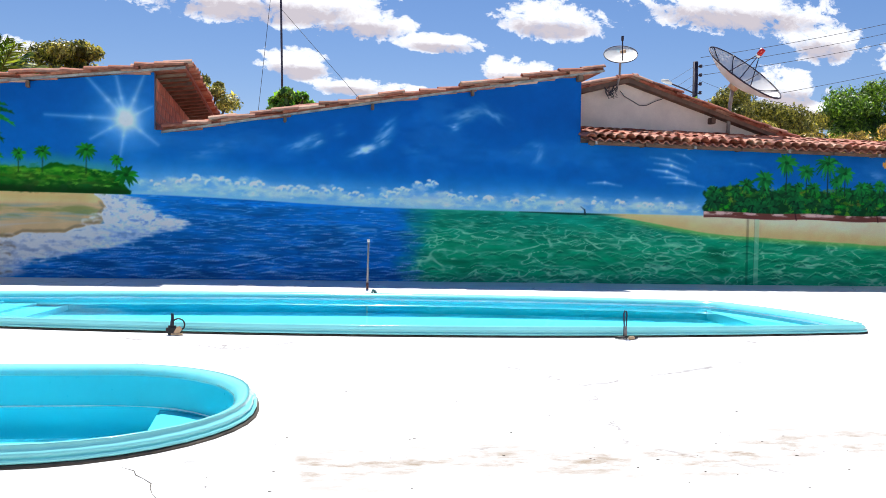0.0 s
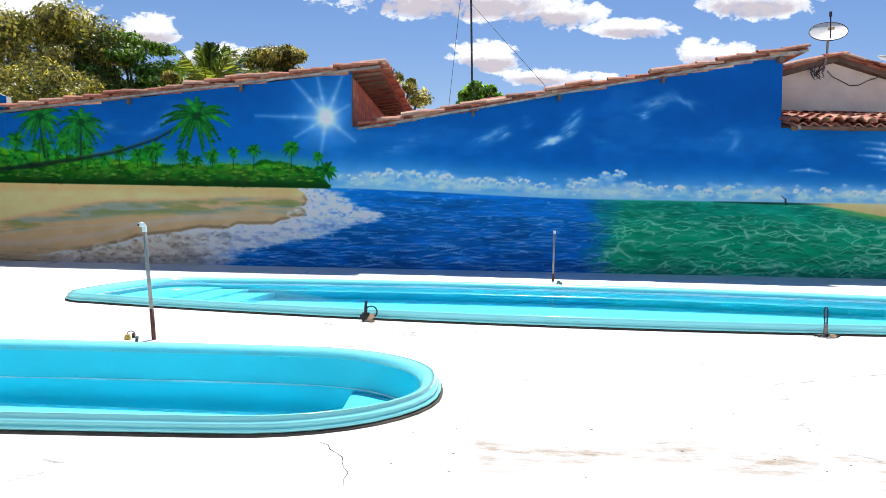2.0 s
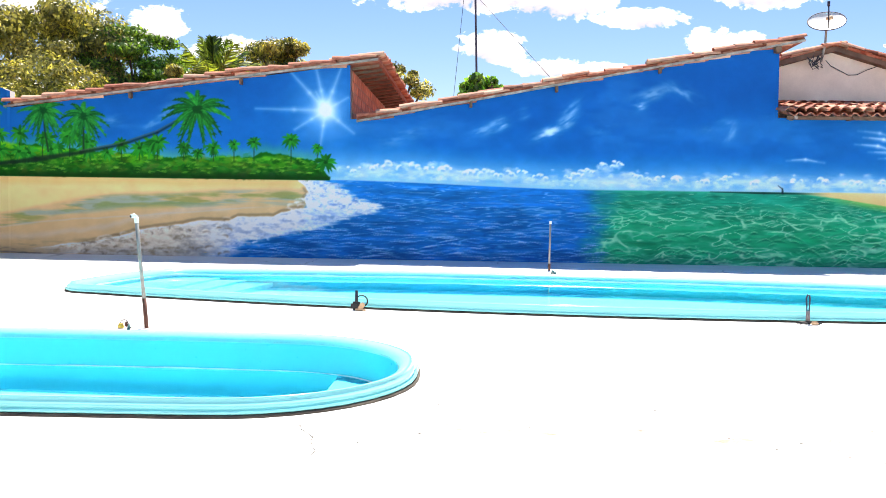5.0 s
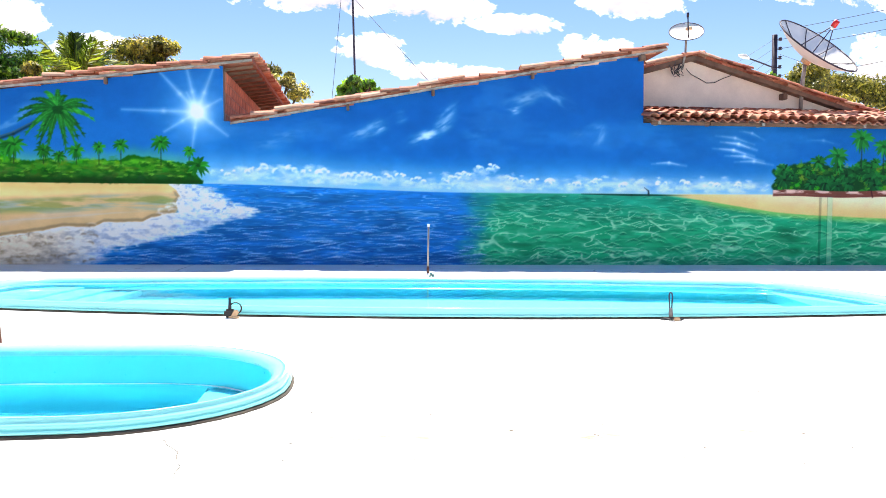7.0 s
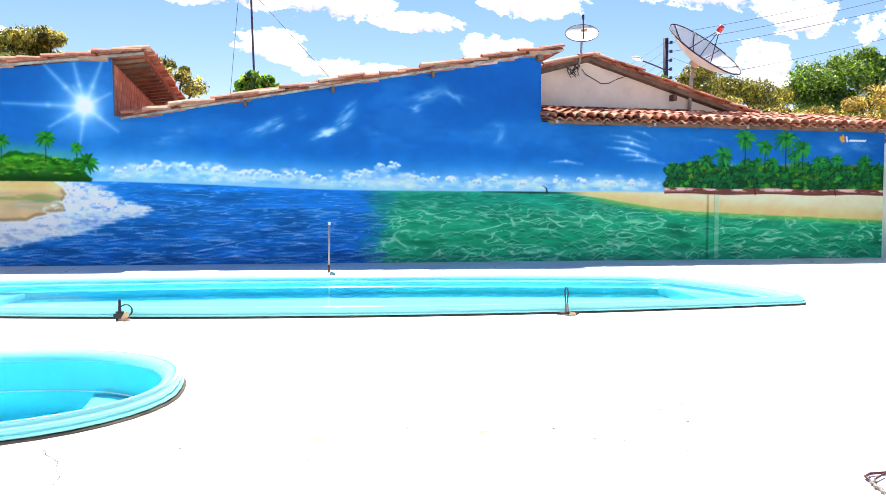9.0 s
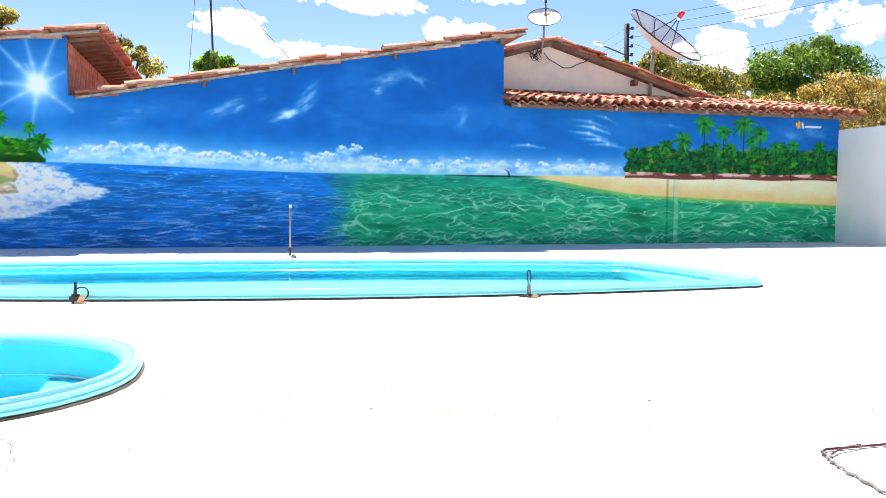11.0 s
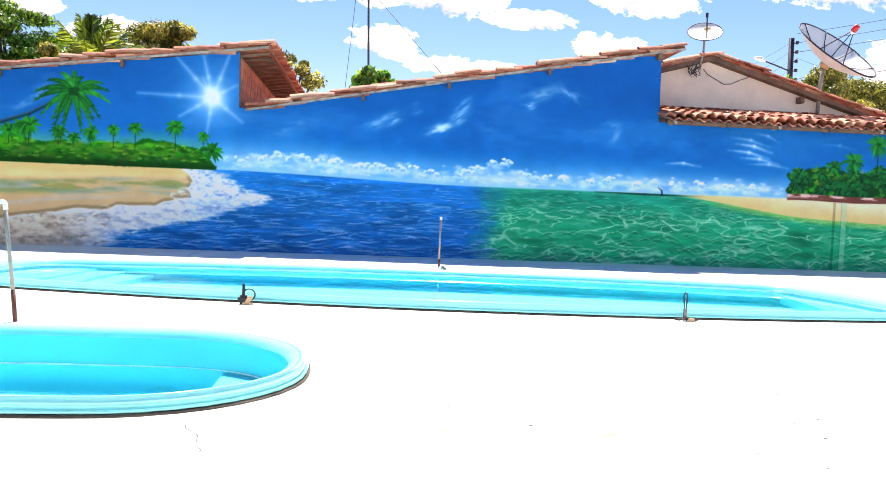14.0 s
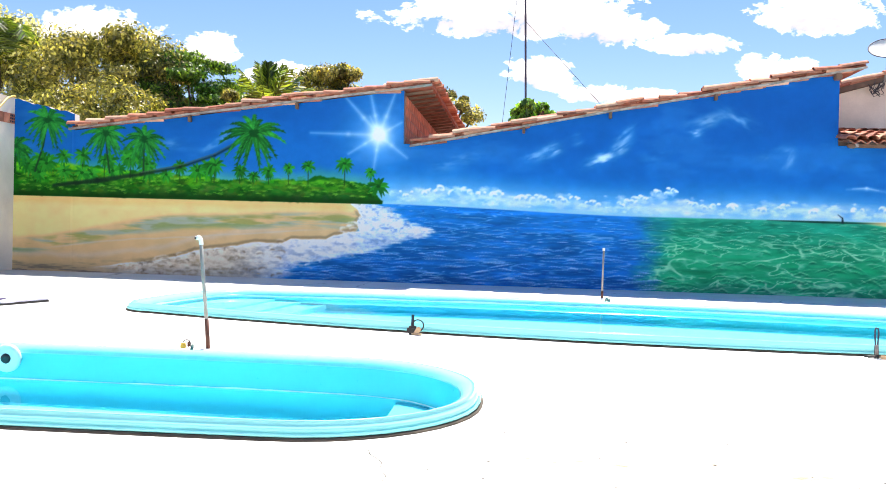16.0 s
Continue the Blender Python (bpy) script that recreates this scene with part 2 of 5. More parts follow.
def value_noise(x, z, sx, sz, seed):
    """Smooth random values at the points x, z, with cells sx by sz metres."""
    table = lattice((97, 89), seed)
    gx, gz = x / sx + 500, z / sz + 500
    ix, iz = np.floor(gx).astype(int), np.floor(gz).astype(int)
    fx, fz = gx - ix, gz - iz
    fx, fz = fx * fx * (3 - 2 * fx), fz * fz * (3 - 2 * fz)
    t = lambda a, b: table[(ix + a) % 97, (iz + b) % 89]
    return (t(0, 0) * (1 - fx) + t(1, 0) * fx) * (1 - fz) + (t(0, 1) * (1 - fx) + t(1, 1) * fx) * fz


def fbm(x, z, sx, sz, seed, octaves=4):
    total, weight = 0, 0
    for k in range(octaves):
        a = 0.55 ** k
        total, weight = total + a * value_noise(x, z, sx / 2 ** k, sz / 2 ** k, seed + k), weight + a
    return total / weight


def step(a, b, x):
    t = np.clip((x - a) / (b - a), 0, 1)
    return t * t * (3 - 2 * t)


class Mural:
    """The painter: brushes on a fine grid of the wall, colours 0..255."""

    def __init__(self, cell=0.0145):
        self.xs = np.arange(WALL_L, WALL_R + cell, cell)
        self.zs = np.arange(0, 4.24, cell)
        self.x, self.z = np.meshgrid(self.xs, self.zs, indexing="ij")
        self.c = np.zeros(self.x.shape + (3,))
        self.cell = cell

    def cover(self, mask, colour):
        m = np.clip(mask, 0, 1)[..., None]
        self.c = self.c * (1 - m) + np.asarray(colour, float) * m

    def window(self, x0, x1, z0, z1):
        i0, i1 = np.searchsorted(self.xs, (x0, x1))
        j0, j1 = np.searchsorted(self.zs, (z0, z1))
        return slice(max(i0 - 1, 0), i1 + 1), slice(max(j0 - 1, 0), j1 + 1)

    def dab(self, points, widths, colour, alpha=1.0, soft=0.012):
        """A brush stroke along points, with a width at each."""
        for (xa, za), (xb, zb), wa, wb in zip(points, points[1:], widths, widths[1:]):
            r = max(wa, wb) + soft * 2
            win = self.window(min(xa, xb) - r, max(xa, xb) + r, min(za, zb) - r, max(za, zb) + r)
            x, z = self.x[win], self.z[win]
            if not x.size:
                continue
            dx, dz = xb - xa, zb - za
            t = np.clip(((x - xa) * dx + (z - za) * dz) / (dx * dx + dz * dz + 1e-9), 0, 1)
            d = np.hypot(x - xa - t * dx, z - za - t * dz) - (wa + t * (wb - wa))
            m = (alpha * step(soft, -soft, d))[..., None]
            self.c[win] = self.c[win] * (1 - m) + np.asarray(colour, float) * m

    def blot(self, cx, cz, rx, rz, colour, alpha=1.0, ragged=0.5, seed=1, soft=0.5):
        win = self.window(cx - rx * 1.6, cx + rx * 1.6, cz - rz * 1.6, cz + rz * 1.6)
        x, z = self.x[win], self.z[win]
        if not x.size:
            return
        d = 1 - np.hypot((x - cx) / rx, (z - cz) / rz) + ragged * (fbm(x, z, rx * 0.5, rz * 0.5, seed) - 0.5) * 2
        m = (alpha * step(0, soft, d))[..., None]
        self.c[win] = self.c[win] * (1 - m) + np.asarray(colour, float) * m

    def palm(self, x, z, size, foot, fronds=11, dark=(10, 70, 25), light=(40, 150, 40), trunk=(40, 60, 30), lean=0.0, seed=0):
        """A painted palm with its crown at x, z and its foot at height foot."""
        r = random.Random(seed)
        if foot < z:
            self.dab([(x + lean, foot), (x + lean * 0.35, (foot + z) / 2), (x, z)], [max(0.007, size * 0.04), max(0.007, size * 0.034), max(0.006, size * 0.03)], trunk)
        for k in range(fronds):
            a = math.pi * (-0.38 + 1.76 * k / (fronds - 1)) + r.uniform(-0.14, 0.14)
            length = size * r.uniform(0.85, 1.08) * (0.64 if math.sin(a) < -0.3 else 0.8 if math.sin(a) < 0.1 else 1.0)
            drop = (0.46 if size > 0.3 else 0.34) - 0.10 * math.sin(a)
            pts = []
            for s in range(8):
                q = s / 7
                pts.append((x + math.cos(a) * length * q, z + math.sin(a) * length * q * 0.9 - size * drop * q * q))
            colour = np.array(dark) + (np.array(light) - np.array(dark)) * r.uniform(0.1, 1.0)
            self.dab(pts, [size * (0.08 if size > 0.3 else 0.115) * math.sin(math.pi * (0.14 + 0.82 * s / 7)) for s in range(8)], colour, 0.92)
            if size > 0.3:
                for s in range(1, 8):
                    (px, pz), q = pts[s], s / 7
                    reach = size * (0.22 - 0.11 * q)
                    for side in (-1, 1):
                        tx = px + math.cos(a) * reach * 0.75 - side * math.sin(a) * reach * 0.55
                        tz = pz + math.sin(a) * reach * 0.6 + side * math.cos(a) * reach * 0.5 - reach * 0.45
                        self.dab([(px, pz), (tx, tz)], [size * 0.035, size * 0.006], colour * r.uniform(0.7, 1.15), 0.9)
                self.dab(pts[1:6], [size * 0.012] * 5, np.array(light) * 1.2, 0.4)
        self.blot(x, z, size * 0.22, size * 0.16, np.array(dark) * 0.8, 0.85)


def paint():
    """The seascape: sky, clouds, sea, beaches, palms."""
    m = Mural()
    x, z = m.x, m.z
    hz = 1.51 - 0.12 * step(-2.6, 2.5, x)
    up = z - hz
    # sky
    deep, mid, low = np.array((0, 82, 158.0)), np.array((2, 110, 190.0)), np.array((120, 190, 238.0))
    n1 = fbm(x, z, 2.2, 0.9, 11)
    t = np.clip(up / 2.0 + (n1 - 0.5) * 0.5, 0, 1)[..., None]
    m.c[:] = mid * (1 - t) + deep * t
    m.cover(step(0.75, 0.0, up + (n1 - 0.5) * 0.3) * 0.9, low)
    m.cover(step(0.55, 0.75, fbm(x, z, 1.4, 0.5, 21)) * 0.16 * step(0.5, 1.0, up), (90, 160, 230))
    # wisps of cloud
    for k, (cx, cz, ln, ang, a) in enumerate([(0.62, 2.62, 0.22, 28, 0.9), (0.3, 2.5, 0.25, 25, 0.4), (1.55, 2.46, 0.26, 22, 0.9), (1.85, 2.66, 0.2, 35, 0.8),
                                              (1.95, 2.9, 0.22, 40, 0.5), (1.05, 2.82, 0.1, 20, 0.5), (3.25, 2.98, 0.12, 15, 0.8), (3.45, 3.2, 0.35, 20, 0.4),
                                              (4.0, 3.25, 0.3, -25, 0.5), (4.7, 2.6, 0.3, 20, 0.35), (4.95, 2.5, 0.16, 70, 0.4), (2.6, 2.55, 0.3, 10, 0.2),
                                              (-1.2, 2.35, 0.5, 12, 0.25), (-5.9, 2.68, 0.35, 30, 0.5), (-7.0, 2.55, 0.3, 15, 0.3),
                                              (12.3, 2.3, 0.5, 4, 0.35), (13.2, 2.45, 0.4, -5, 0.3)]):
        ca, sa = math.cos(radians(ang)), math.sin(radians(ang))
        win = m.window(cx - 1.6 * ln - 0.2, cx + 1.6 * ln + 0.2, cz - 1.2 * ln - 0.2, cz + 1.2 * ln + 0.2)
        px, pz = m.x[win] - cx, m.z[win] - cz
        along, across = px * ca + pz * sa, pz * ca - px * sa
        fade = np.exp(-(along / ln) ** 2 - (across / (0.07 + 0.12 * ln)) ** 2)
        mask = (a * np.clip(fade * (0.15 + 1.0 * step(0.30, 0.85, fbm(along + 0.5 * across, across, 0.30, 0.11, 40 + k, 3))), 0, 1))[..., None]
        m.c[win] = m.c[win] * (1 - mask) + np.array((215, 234, 252.0)) * mask
    # long swept wisps
    for x0, z0, x1, z1, fat, alpha in ((7.3, 2.56, 8.1, 2.40, 0.03, 0.35), (7.4, 2.44, 8.15, 2.29, 0.03, 0.65), (7.25, 2.31, 8.1, 2.17, 0.03, 0.6), (7.5, 2.17, 8.3, 2.07, 0.03, 0.55),
                                       (7.7, 2.05, 8.5, 2.0, 0.025, 0.5), (6.0, 1.99, 6.7, 1.96, 0.022, 0.6), (7.8, 2.66, 8.3, 2.5, 0.02, 0.3), (9.2, 2.5, 9.9, 2.42, 0.03, 0.15)):
        xm, zm = (x0 + x1) / 2, (z0 + z1) / 2 + 0.035
        m.dab([(x0, z0), (xm, zm), (x1, z1)], [0.0, fat, fat * 0.3], (190, 220, 250), alpha * 0.7, 0.05)
        m.dab([(x0 * 0.7 + xm * 0.3, z0 * 0.7 + zm * 0.3 + 0.01), (xm, zm + 0.012), (x1 * 0.6 + xm * 0.4, z1 * 0.6 + zm * 0.4)], [0.0, fat * 0.5, 0.0], (225, 240, 255), alpha * 0.8, 0.03)
    # cloud bank over the sea
    band = np.exp(-((up - 0.16) / 0.13) ** 2)
    m.cover(band * step(0.35, 0.7, fbm(x, z, 0.6, 0.16, 31)) * 0.75 * step(-3.0, -2.4, x) * step(8.6, 8.0, x), (222, 238, 250))
    puffs = sorted(((rng.uniform(-2.5, 8.45), 0.05 + abs(rng.normal(0.0, 0.14))) for _ in range(230)), key=lambda q: -q[1])
    puffs += [(cx + rng.normal(0, 0.09), cz + rng.normal(0, 0.03)) for cx, cz in ((2.75, 0.5), (2.6, 0.44), (2.3, 0.36), (2.05, 0.3), (-1.7, 0.3), (-1.45, 0.34), (-1.1, 0.34), (-0.6, 0.36), (-0.4, 0.32), (3.1, 0.3), (0.4, 0.3)) for _ in range(4)]
    for k, (cx, h) in enumerate(puffs):
        cz = 1.51 - 0.12 * float(step(-2.6, 2.5, np.array(cx))) + h
        r = rng.uniform(0.05, 0.13) * (1.2 - h)
        m.blot(cx, cz - 0.2 * r, r * 1.7, r * 0.9, (150, 200, 238), 0.35, 0.5, 60 + k % 50, 1.2)
        m.blot(cx - 0.2 * r, cz + 0.2 * r, r * 1.2, r * 0.65, (240, 248, 255), rng.uniform(0.25, 0.62), 0.55, 160 + k % 50, 1.2)
    # rounded heads: each with a bright upper edge and a bluish hollow
    heads = [(-2.2, 0.2, 0.09), (-1.75, 0.27, 0.11), (-1.5, 0.31, 0.12), (-1.05, 0.30, 0.13), (-0.75, 0.27, 0.09), (-0.42, 0.30, 0.13), (0.0, 0.24, 0.1), (0.35, 0.27, 0.13), (0.75, 0.25, 0.1),
             (1.1, 0.29, 0.09), (1.45, 0.22, 0.1), (1.9, 0.22, 0.08), (2.1, 0.30, 0.10), (2.35, 0.38, 0.10), (2.62, 0.46, 0.11), (2.85, 0.50, 0.08), (3.15, 0.28, 0.09), (3.55, 0.22, 0.1), (4.0, 0.24, 0.12),
             (4.5, 0.2, 0.09), (4.9, 0.24, 0.1), (5.4, 0.2, 0.1), (6.2, 0.2, 0.09), (6.7, 0.22, 0.1), (7.3, 0.2, 0.08), (7.8, 0.2, 0.1)]
    for k, (hx, h, big) in enumerate(heads):
        base = 1.51 - 0.12 * float(step(-2.6, 2.5, np.array(hx)))
        m.blot(hx, base + h - 0.6 * big, big * 2.0, big * 1.0, (196, 224, 246), 0.7, 0.5, 720 + k, 1.1)
        for j in range(5):
            bx, bz, r = hx + rng.normal(0, 0.75) * big, base + h + rng.uniform(-0.55, 0.2) * big, big * rng.uniform(0.28, 0.6)
            m.blot(bx, bz, r * 1.2, r, (104, 172, 226), 0.45, 0.4, 760 + 5 * k + j, 1.0)
            a0, a1 = sorted((rng.uniform(-0.1, 0.5), rng.uniform(0.6, 1.15)))
            rim = [(bx + r * 1.15 * math.cos(math.pi * (a0 + (a1 - a0) * s / 6)), bz + r * math.sin(math.pi * (a0 + (a1 - a0) * s / 6))) for s in range(7)]
            m.dab(rim, [r * 0.06, r * 0.18, r * 0.28, r * 0.32, r * 0.28, r * 0.18, r * 0.06], (252, 254, 255), rng.uniform(0.35, 0.75), 0.022)
    m.cover(step(0.10, 0.0, up) * 0.55 * step(-2.9, -2.4, x), (150, 205, 240))
    # the painted sun
    sx, sz = -2.73, 2.84
    d = np.hypot(x - sx, z - sz)
    m.cover(0.85 * np.exp(-(d / 0.46) ** 1.3), (120, 190, 250))
    for a, ln, fat in ((179, 1.35, 0.05), (133, 1.0, 0.07), (103, 0.85, 0.06), (70, 0.85, 0.07), (30, 0.5, 0.035), (322, 0.7, 0.06),
                       (262, 0.65, 0.05), (212, 0.7, 0.04), (118, 0.4, 0.03)):
        ca, sa = math.cos(radians(a)), math.sin(radians(a))
        for wide, alpha, soft in ((1.0, 0.34, 0.08), (0.4, 0.3, 0.045)):
            m.dab([(sx, sz), (sx + ca * ln * 0.45, sz + sa * ln * 0.45), (sx + ca * ln, sz + sa * ln)], [fat * wide, fat * 0.45 * wide, 0.0], (205, 234, 255), alpha, soft)
    m.cover(np.exp(-(d / 0.19) ** 2.2), (255, 255, 255))
    # sea, blue turning to green
    sea = step(0.012, -0.012, up)
    g = step(2.1, 3.0, x + (fbm(x, z, 0.5, 0.3, 71) - 0.5) * 0.5)
    far = step(0, -0.9, up)[..., None]
    blue = np.array((6, 112, 192.0)) * (1 - far) + np.array((6, 104, 180.0)) * far
    green = np.array((6, 144, 116.0)) * (1 - far) + np.array((4, 152, 100.0)) * far
    colour = blue * (1 - g[..., None]) + green * g[..., None]
    tone = fbm(x + 0.3 * z, z, 0.6, 0.10, 81, 3)
    colour = colour * (0.72 + 0.6 * tone[..., None])
    m.cover(sea, colour)
    near = step(0.05, 0.6, -up)

    def crests(sx, sz, shear, seed, lo, hi):
        """Curved bright lines: the crests of a smooth noise, broken by another."""
        q = fbm(x + shear * z + 0.15 * fbm(x, z, 0.4, 0.2, seed + 50, 2), z, sx, sz, seed, 2)
        ridge = 1 - abs(q - 0.5) * 2
        return step(lo, hi, ridge) * step(0.40, 0.62, fbm(x, z, sx * 0.9, sz * 1.6, seed + 20, 3))

    m.cover(sea * (1 - g) * crests(0.55, 0.06, -0.7, 91, 0.86, 0.99) * 0.55, (120, 190, 240))
    m.cover(sea * (1 - g) * crests(0.5, 0.05, 0.3, 491, 0.88, 0.99) * 0.3, (4, 56, 134))
    m.cover(sea * g * crests(0.6, 0.10, -0.3, 721, 0.80, 0.99) * 0.45, (0, 96, 70))
    for seed, cw, ch, shear, alpha in ((731, 0.62, 0.19, 0.5, 0.75), (741, 0.5, 0.15, -0.5, 0.7), (751, 0.36, 0.11, 0.2, 0.55)):
        q = fbm(x + shear * z + 0.35 * fbm(x, z, 0.5, 0.25, seed + 5, 2), z + 0.12 * fbm(x, z, 0.35, 0.3, seed + 7, 2), cw, ch, seed, 2)
        lace = step(0.90, 0.99, 1 - abs(q - 0.5) * 2) * step(0.38, 0.62, fbm(x, z, 0.5, 0.22, seed + 9, 3)) * near
        glow = step(0.66, 0.97, 1 - abs(q - 0.47) * 2) * near
        m.cover(sea * g * glow * 0.28, (60, 186, 134))
        m.cover(sea * g * lace * alpha, (176, 240, 206))
    m.cover(sea * g * crests(0.45, 0.07, 0.3, 521, 0.86, 0.99) * 0.4, (70, 190, 146))
    # brush strokes: arched wavelets, each with a light crest and a dark hollow under it
    for k in range(1700):
        cx, h = rng.uniform(-4.2, 13.7), rng.uniform(0.02, 1.0) ** 1.1
        cz = (1.51 - 0.12 * float(step(-2.6, 2.5, np.array(cx)))) * (1 - h)
        turquoise = cx + rng.normal(0, 0.15) > 2.5
        if turquoise and h > 0.35 and k % 3:
            continue
        ln = rng.uniform(0.05, 0.14) * (0.45 + 0.95 * h) * (1.3 if turquoise else 1.35)
        tall = ln * (rng.uniform(0.15, 0.55) if turquoise else rng.uniform(0.0, 0.16)) * (0.3 + 0.8 * h)
        peak, tilt = rng.uniform(-0.4, 0.4), rng.normal(0, 0.07)
        arc = [(cx + ln * q, cz + tilt * ln * q + tall * (1 - abs(q - peak) ** 1.4)) for q in (-1.2, -0.7, -0.2, 0.2, 0.7, 1.2)]
        fat = (0.005 + 0.008 * h) * rng.uniform(0.5, 1.3)
        strength = rng.uniform(0.25, 0.8) * (0.5 + 0.5 * h)
        under = [(px, pz - 0.014 - 0.022 * h) for px, pz in arc]
        if turquoise:
            m.dab(under, [0.0, fat, fat * 1.8, fat * 1.8, fat, 0.0], (0, 92, 66), strength * 0.55, 0.018)
            m.dab(arc, [0.0, fat * 0.7, fat, fat, fat * 0.7, 0.0], (168, 236, 204) if k % 3 else (110, 214, 160), strength, 0.012)
        else:
            m.dab(under, [0.0, fat, fat * 1.8, fat * 1.8, fat, 0.0], (4, 62, 140), strength * 0.3, 0.018)
            m.dab(arc, [0.0, fat * 0.6, fat * 0.9, fat * 0.9, fat * 0.6, 0.0], (150, 204, 246) if k % 3 else (96, 166, 230), strength * 0.9, 0.010)
    m.cover(sea * g * step(0.10, 0.0, -up) * 0.4, (70, 180, 140))
    # dark spit with a small mast
    m.dab([(4.6, 1.385), (5.6, 1.375), (7.1, 1.375)], [0.006, 0.022, 0.004], (14, 60, 50), 0.95, 0.01)
    m.dab([(5.95, 1.38), (5.94, 1.46), (5.86, 1.52)], [0.02, 0.012, 0.004], (18, 40, 50))
    # beach on the right
    under = 1.30 - 0.135 * (x - 7.1) * step(12, 8, x) * 0.9
    edge = np.where(x < 9.5, 1.36 - 0.36 * step(6.0, 9.5, x), 1.0 - 0.17 * (x - 9.5) / 4.26) + 0.02 * (fbm(x, z, 0.5, 0.5, 151) - 0.5)
    land = step(6.1, 7.0, x) * step(-0.01, 0.01, 1.405 - z) * step(-0.015, 0.015, z - edge)
    m.cover(step(0.16, 0.0, edge - z) * step(-0.02, 0.0, edge - z) * step(6.3, 7.5, x) * 0.7, (150, 205, 90))
    m.cover(land, (255, 206, 138))
    m.cover(land * step(0.06, 0.36, z - edge) * 0.85, (255, 240, 212))
    m.cover(land * fbm(x, z, 0.5, 0.2, 161) * 0.4, (240, 180, 118))
    # grove on the right
    grove = step(8.50, 8.56, x + 0.05 * np.sin(z * 21)) * step(1.46, 1.49, z)
    top = 2.0 + 0.16 * (fbm(x, z * 0 + 1, 0.35, 1, 171) - 0.5) * 2
    m.cover(grove * step(0.03, -0.03, z - top), (8, 62, 30))
    for k in range(240):
        cx, cz = rng.uniform(8.55, 13.72), rng.uniform(1.5, 2.02)
        m.blot(cx, cz, rng.uniform(0.04, 0.12), rng.uniform(0.03, 0.08), (int(rng.uniform(15, 120)), int(rng.uniform(95, 190)), int(rng.uniform(20, 50))), 0.6, 0.9, 180 + k % 37, 0.6)
    for k in range(64):
        m.palm(rng.uniform(8.6, 13.7), 2.14 - 0.5 * k / 64 - rng.uniform(0, 0.1), rng.uniform(0.14, 0.22), 9.0, 13, (4, 56 - k // 4, 28), (30 - k // 5, 138 - k // 2, 52), (20, 50, 30), 0, 200 + k)
    for k, (cx, cz, s) in enumerate(((10.37, 2.56, 0.30), (10.84, 2.40, 0.24), (11.34, 2.58, 0.33), (9.86, 2.2, 0.28), (11.75, 2.38, 0.28), (11.55, 2.2, 0.2), (12.6, 2.15, 0.2), (13.3, 2.12, 0.22), (12.15, 2.1, 0.2))):
        m.palm(cx, cz, s * 1.0, 1.9, 15, (6, 80, 36), (34, 150, 62), (24, 50, 36), 0, 260 + k)
    logs = step(8.5, 8.53, x) * step(0.07, 0.055, abs(z - 1.435 - 0.012 * np.sin(x * 3)))
    m.cover(logs, (112, 62, 54))
    m.cover(logs * step(0.42, 0.6, fbm(x, z, 0.3, 0.07, 301)) * step(-0.02, 0.03, z - 1.43) * 0.9, (236, 200, 190))
    for lx in (10.6, 12.55):
        m.dab([(lx, 1.50), (lx + 0.03, 1.37)], [0.012, 0.012], (50, 24, 26), 0.8)
    # breakers
    shore = np.interp(x, (-8.6, -7.4, -6.75, -6.36, -5.1, -4.6, -4.42, -3.73, -3.56, -3.09, -3.0), (0.1, 0.26, 0.36, 0.5, 0.70, 0.69, 0.79, 0.80, 0.89, 0.98, 1.0)) + 0.05 * (fbm(x, z, 0.22, 0.3, 361) - 0.5)
    right_end = np.interp(z, (0, 0.3, 0.5, 0.62, 0.8, 0.98, 1.2, 1.51), (-4.7, -4.0, -3.3, -2.6, -2.2, -1.6, -2.1, -2.62)) + 0.9 * (fbm(x, z, 0.6, 0.08, 371) - 0.5)
    cut = np.interp(z, (0.7, 0.95, 1.16, 1.26, 1.4, 1.53), (-2.6, -3.06, -3.12, -3.04, -3.14, -3.3)) + 0.05 * (fbm(x, z, 0.14, 0.14, 366) - 0.5)
    # beach on the left
    dry_low = 0.62 + 0.55 * step(-10.2, -6.5, x) + 0.12 * step(-6.5, -4.0, x)
    m.cover(step(-2.95, -3.1, x - 0.12 * np.sin((z - 1.1) * 6)) * step(1.53, 1.50, z) * step(-0.3, -0.7, x - right_end), (216, 182, 132))
    m.cover(step(-3.0, -3.3, x) * step(0.10, 0.0, abs(z - shore - 0.24 - 0.08 * (fbm(x, z, 0.5, 0.3, 306) - 0.5))) * step(-4.0, -5.0, x) * 0.6, (214, 194, 168))
    m.cover(step(-3.02, -3.2, x) * step(1.53, 1.50, z) * step(0.0, 0.10, z - dry_low + 0.06 * (fbm(x, z, 0.6, 0.2, 311) - 0.5)), (255, 208, 142))
    m.cover(step(-3.05, -3.4, x) * step(1.53, 1.50, z) * step(1.34, 1.48, z + 0.1 * fbm(x, z, 0.4, 0.2, 321)) * 0.6, (250, 186, 116))
    wet = step(-3.0, -3.3, x) * step(0.05, -0.05, z - dry_low) * step(-0.3, -0.7, x - right_end)
    m.cover(wet * step(0.45, 0.66, fbm(x, z, 0.9, 0.10, 331)) * step(0.34, 0.2, dry_low - z) * 0.6, (124, 166, 164))
    m.cover(wet * step(0.45, 0.66, fbm(x, z, 0.7, 0.12, 341)) * step(0.30, 0.16, dry_low - z) * 0.6, (122, 140, 66))
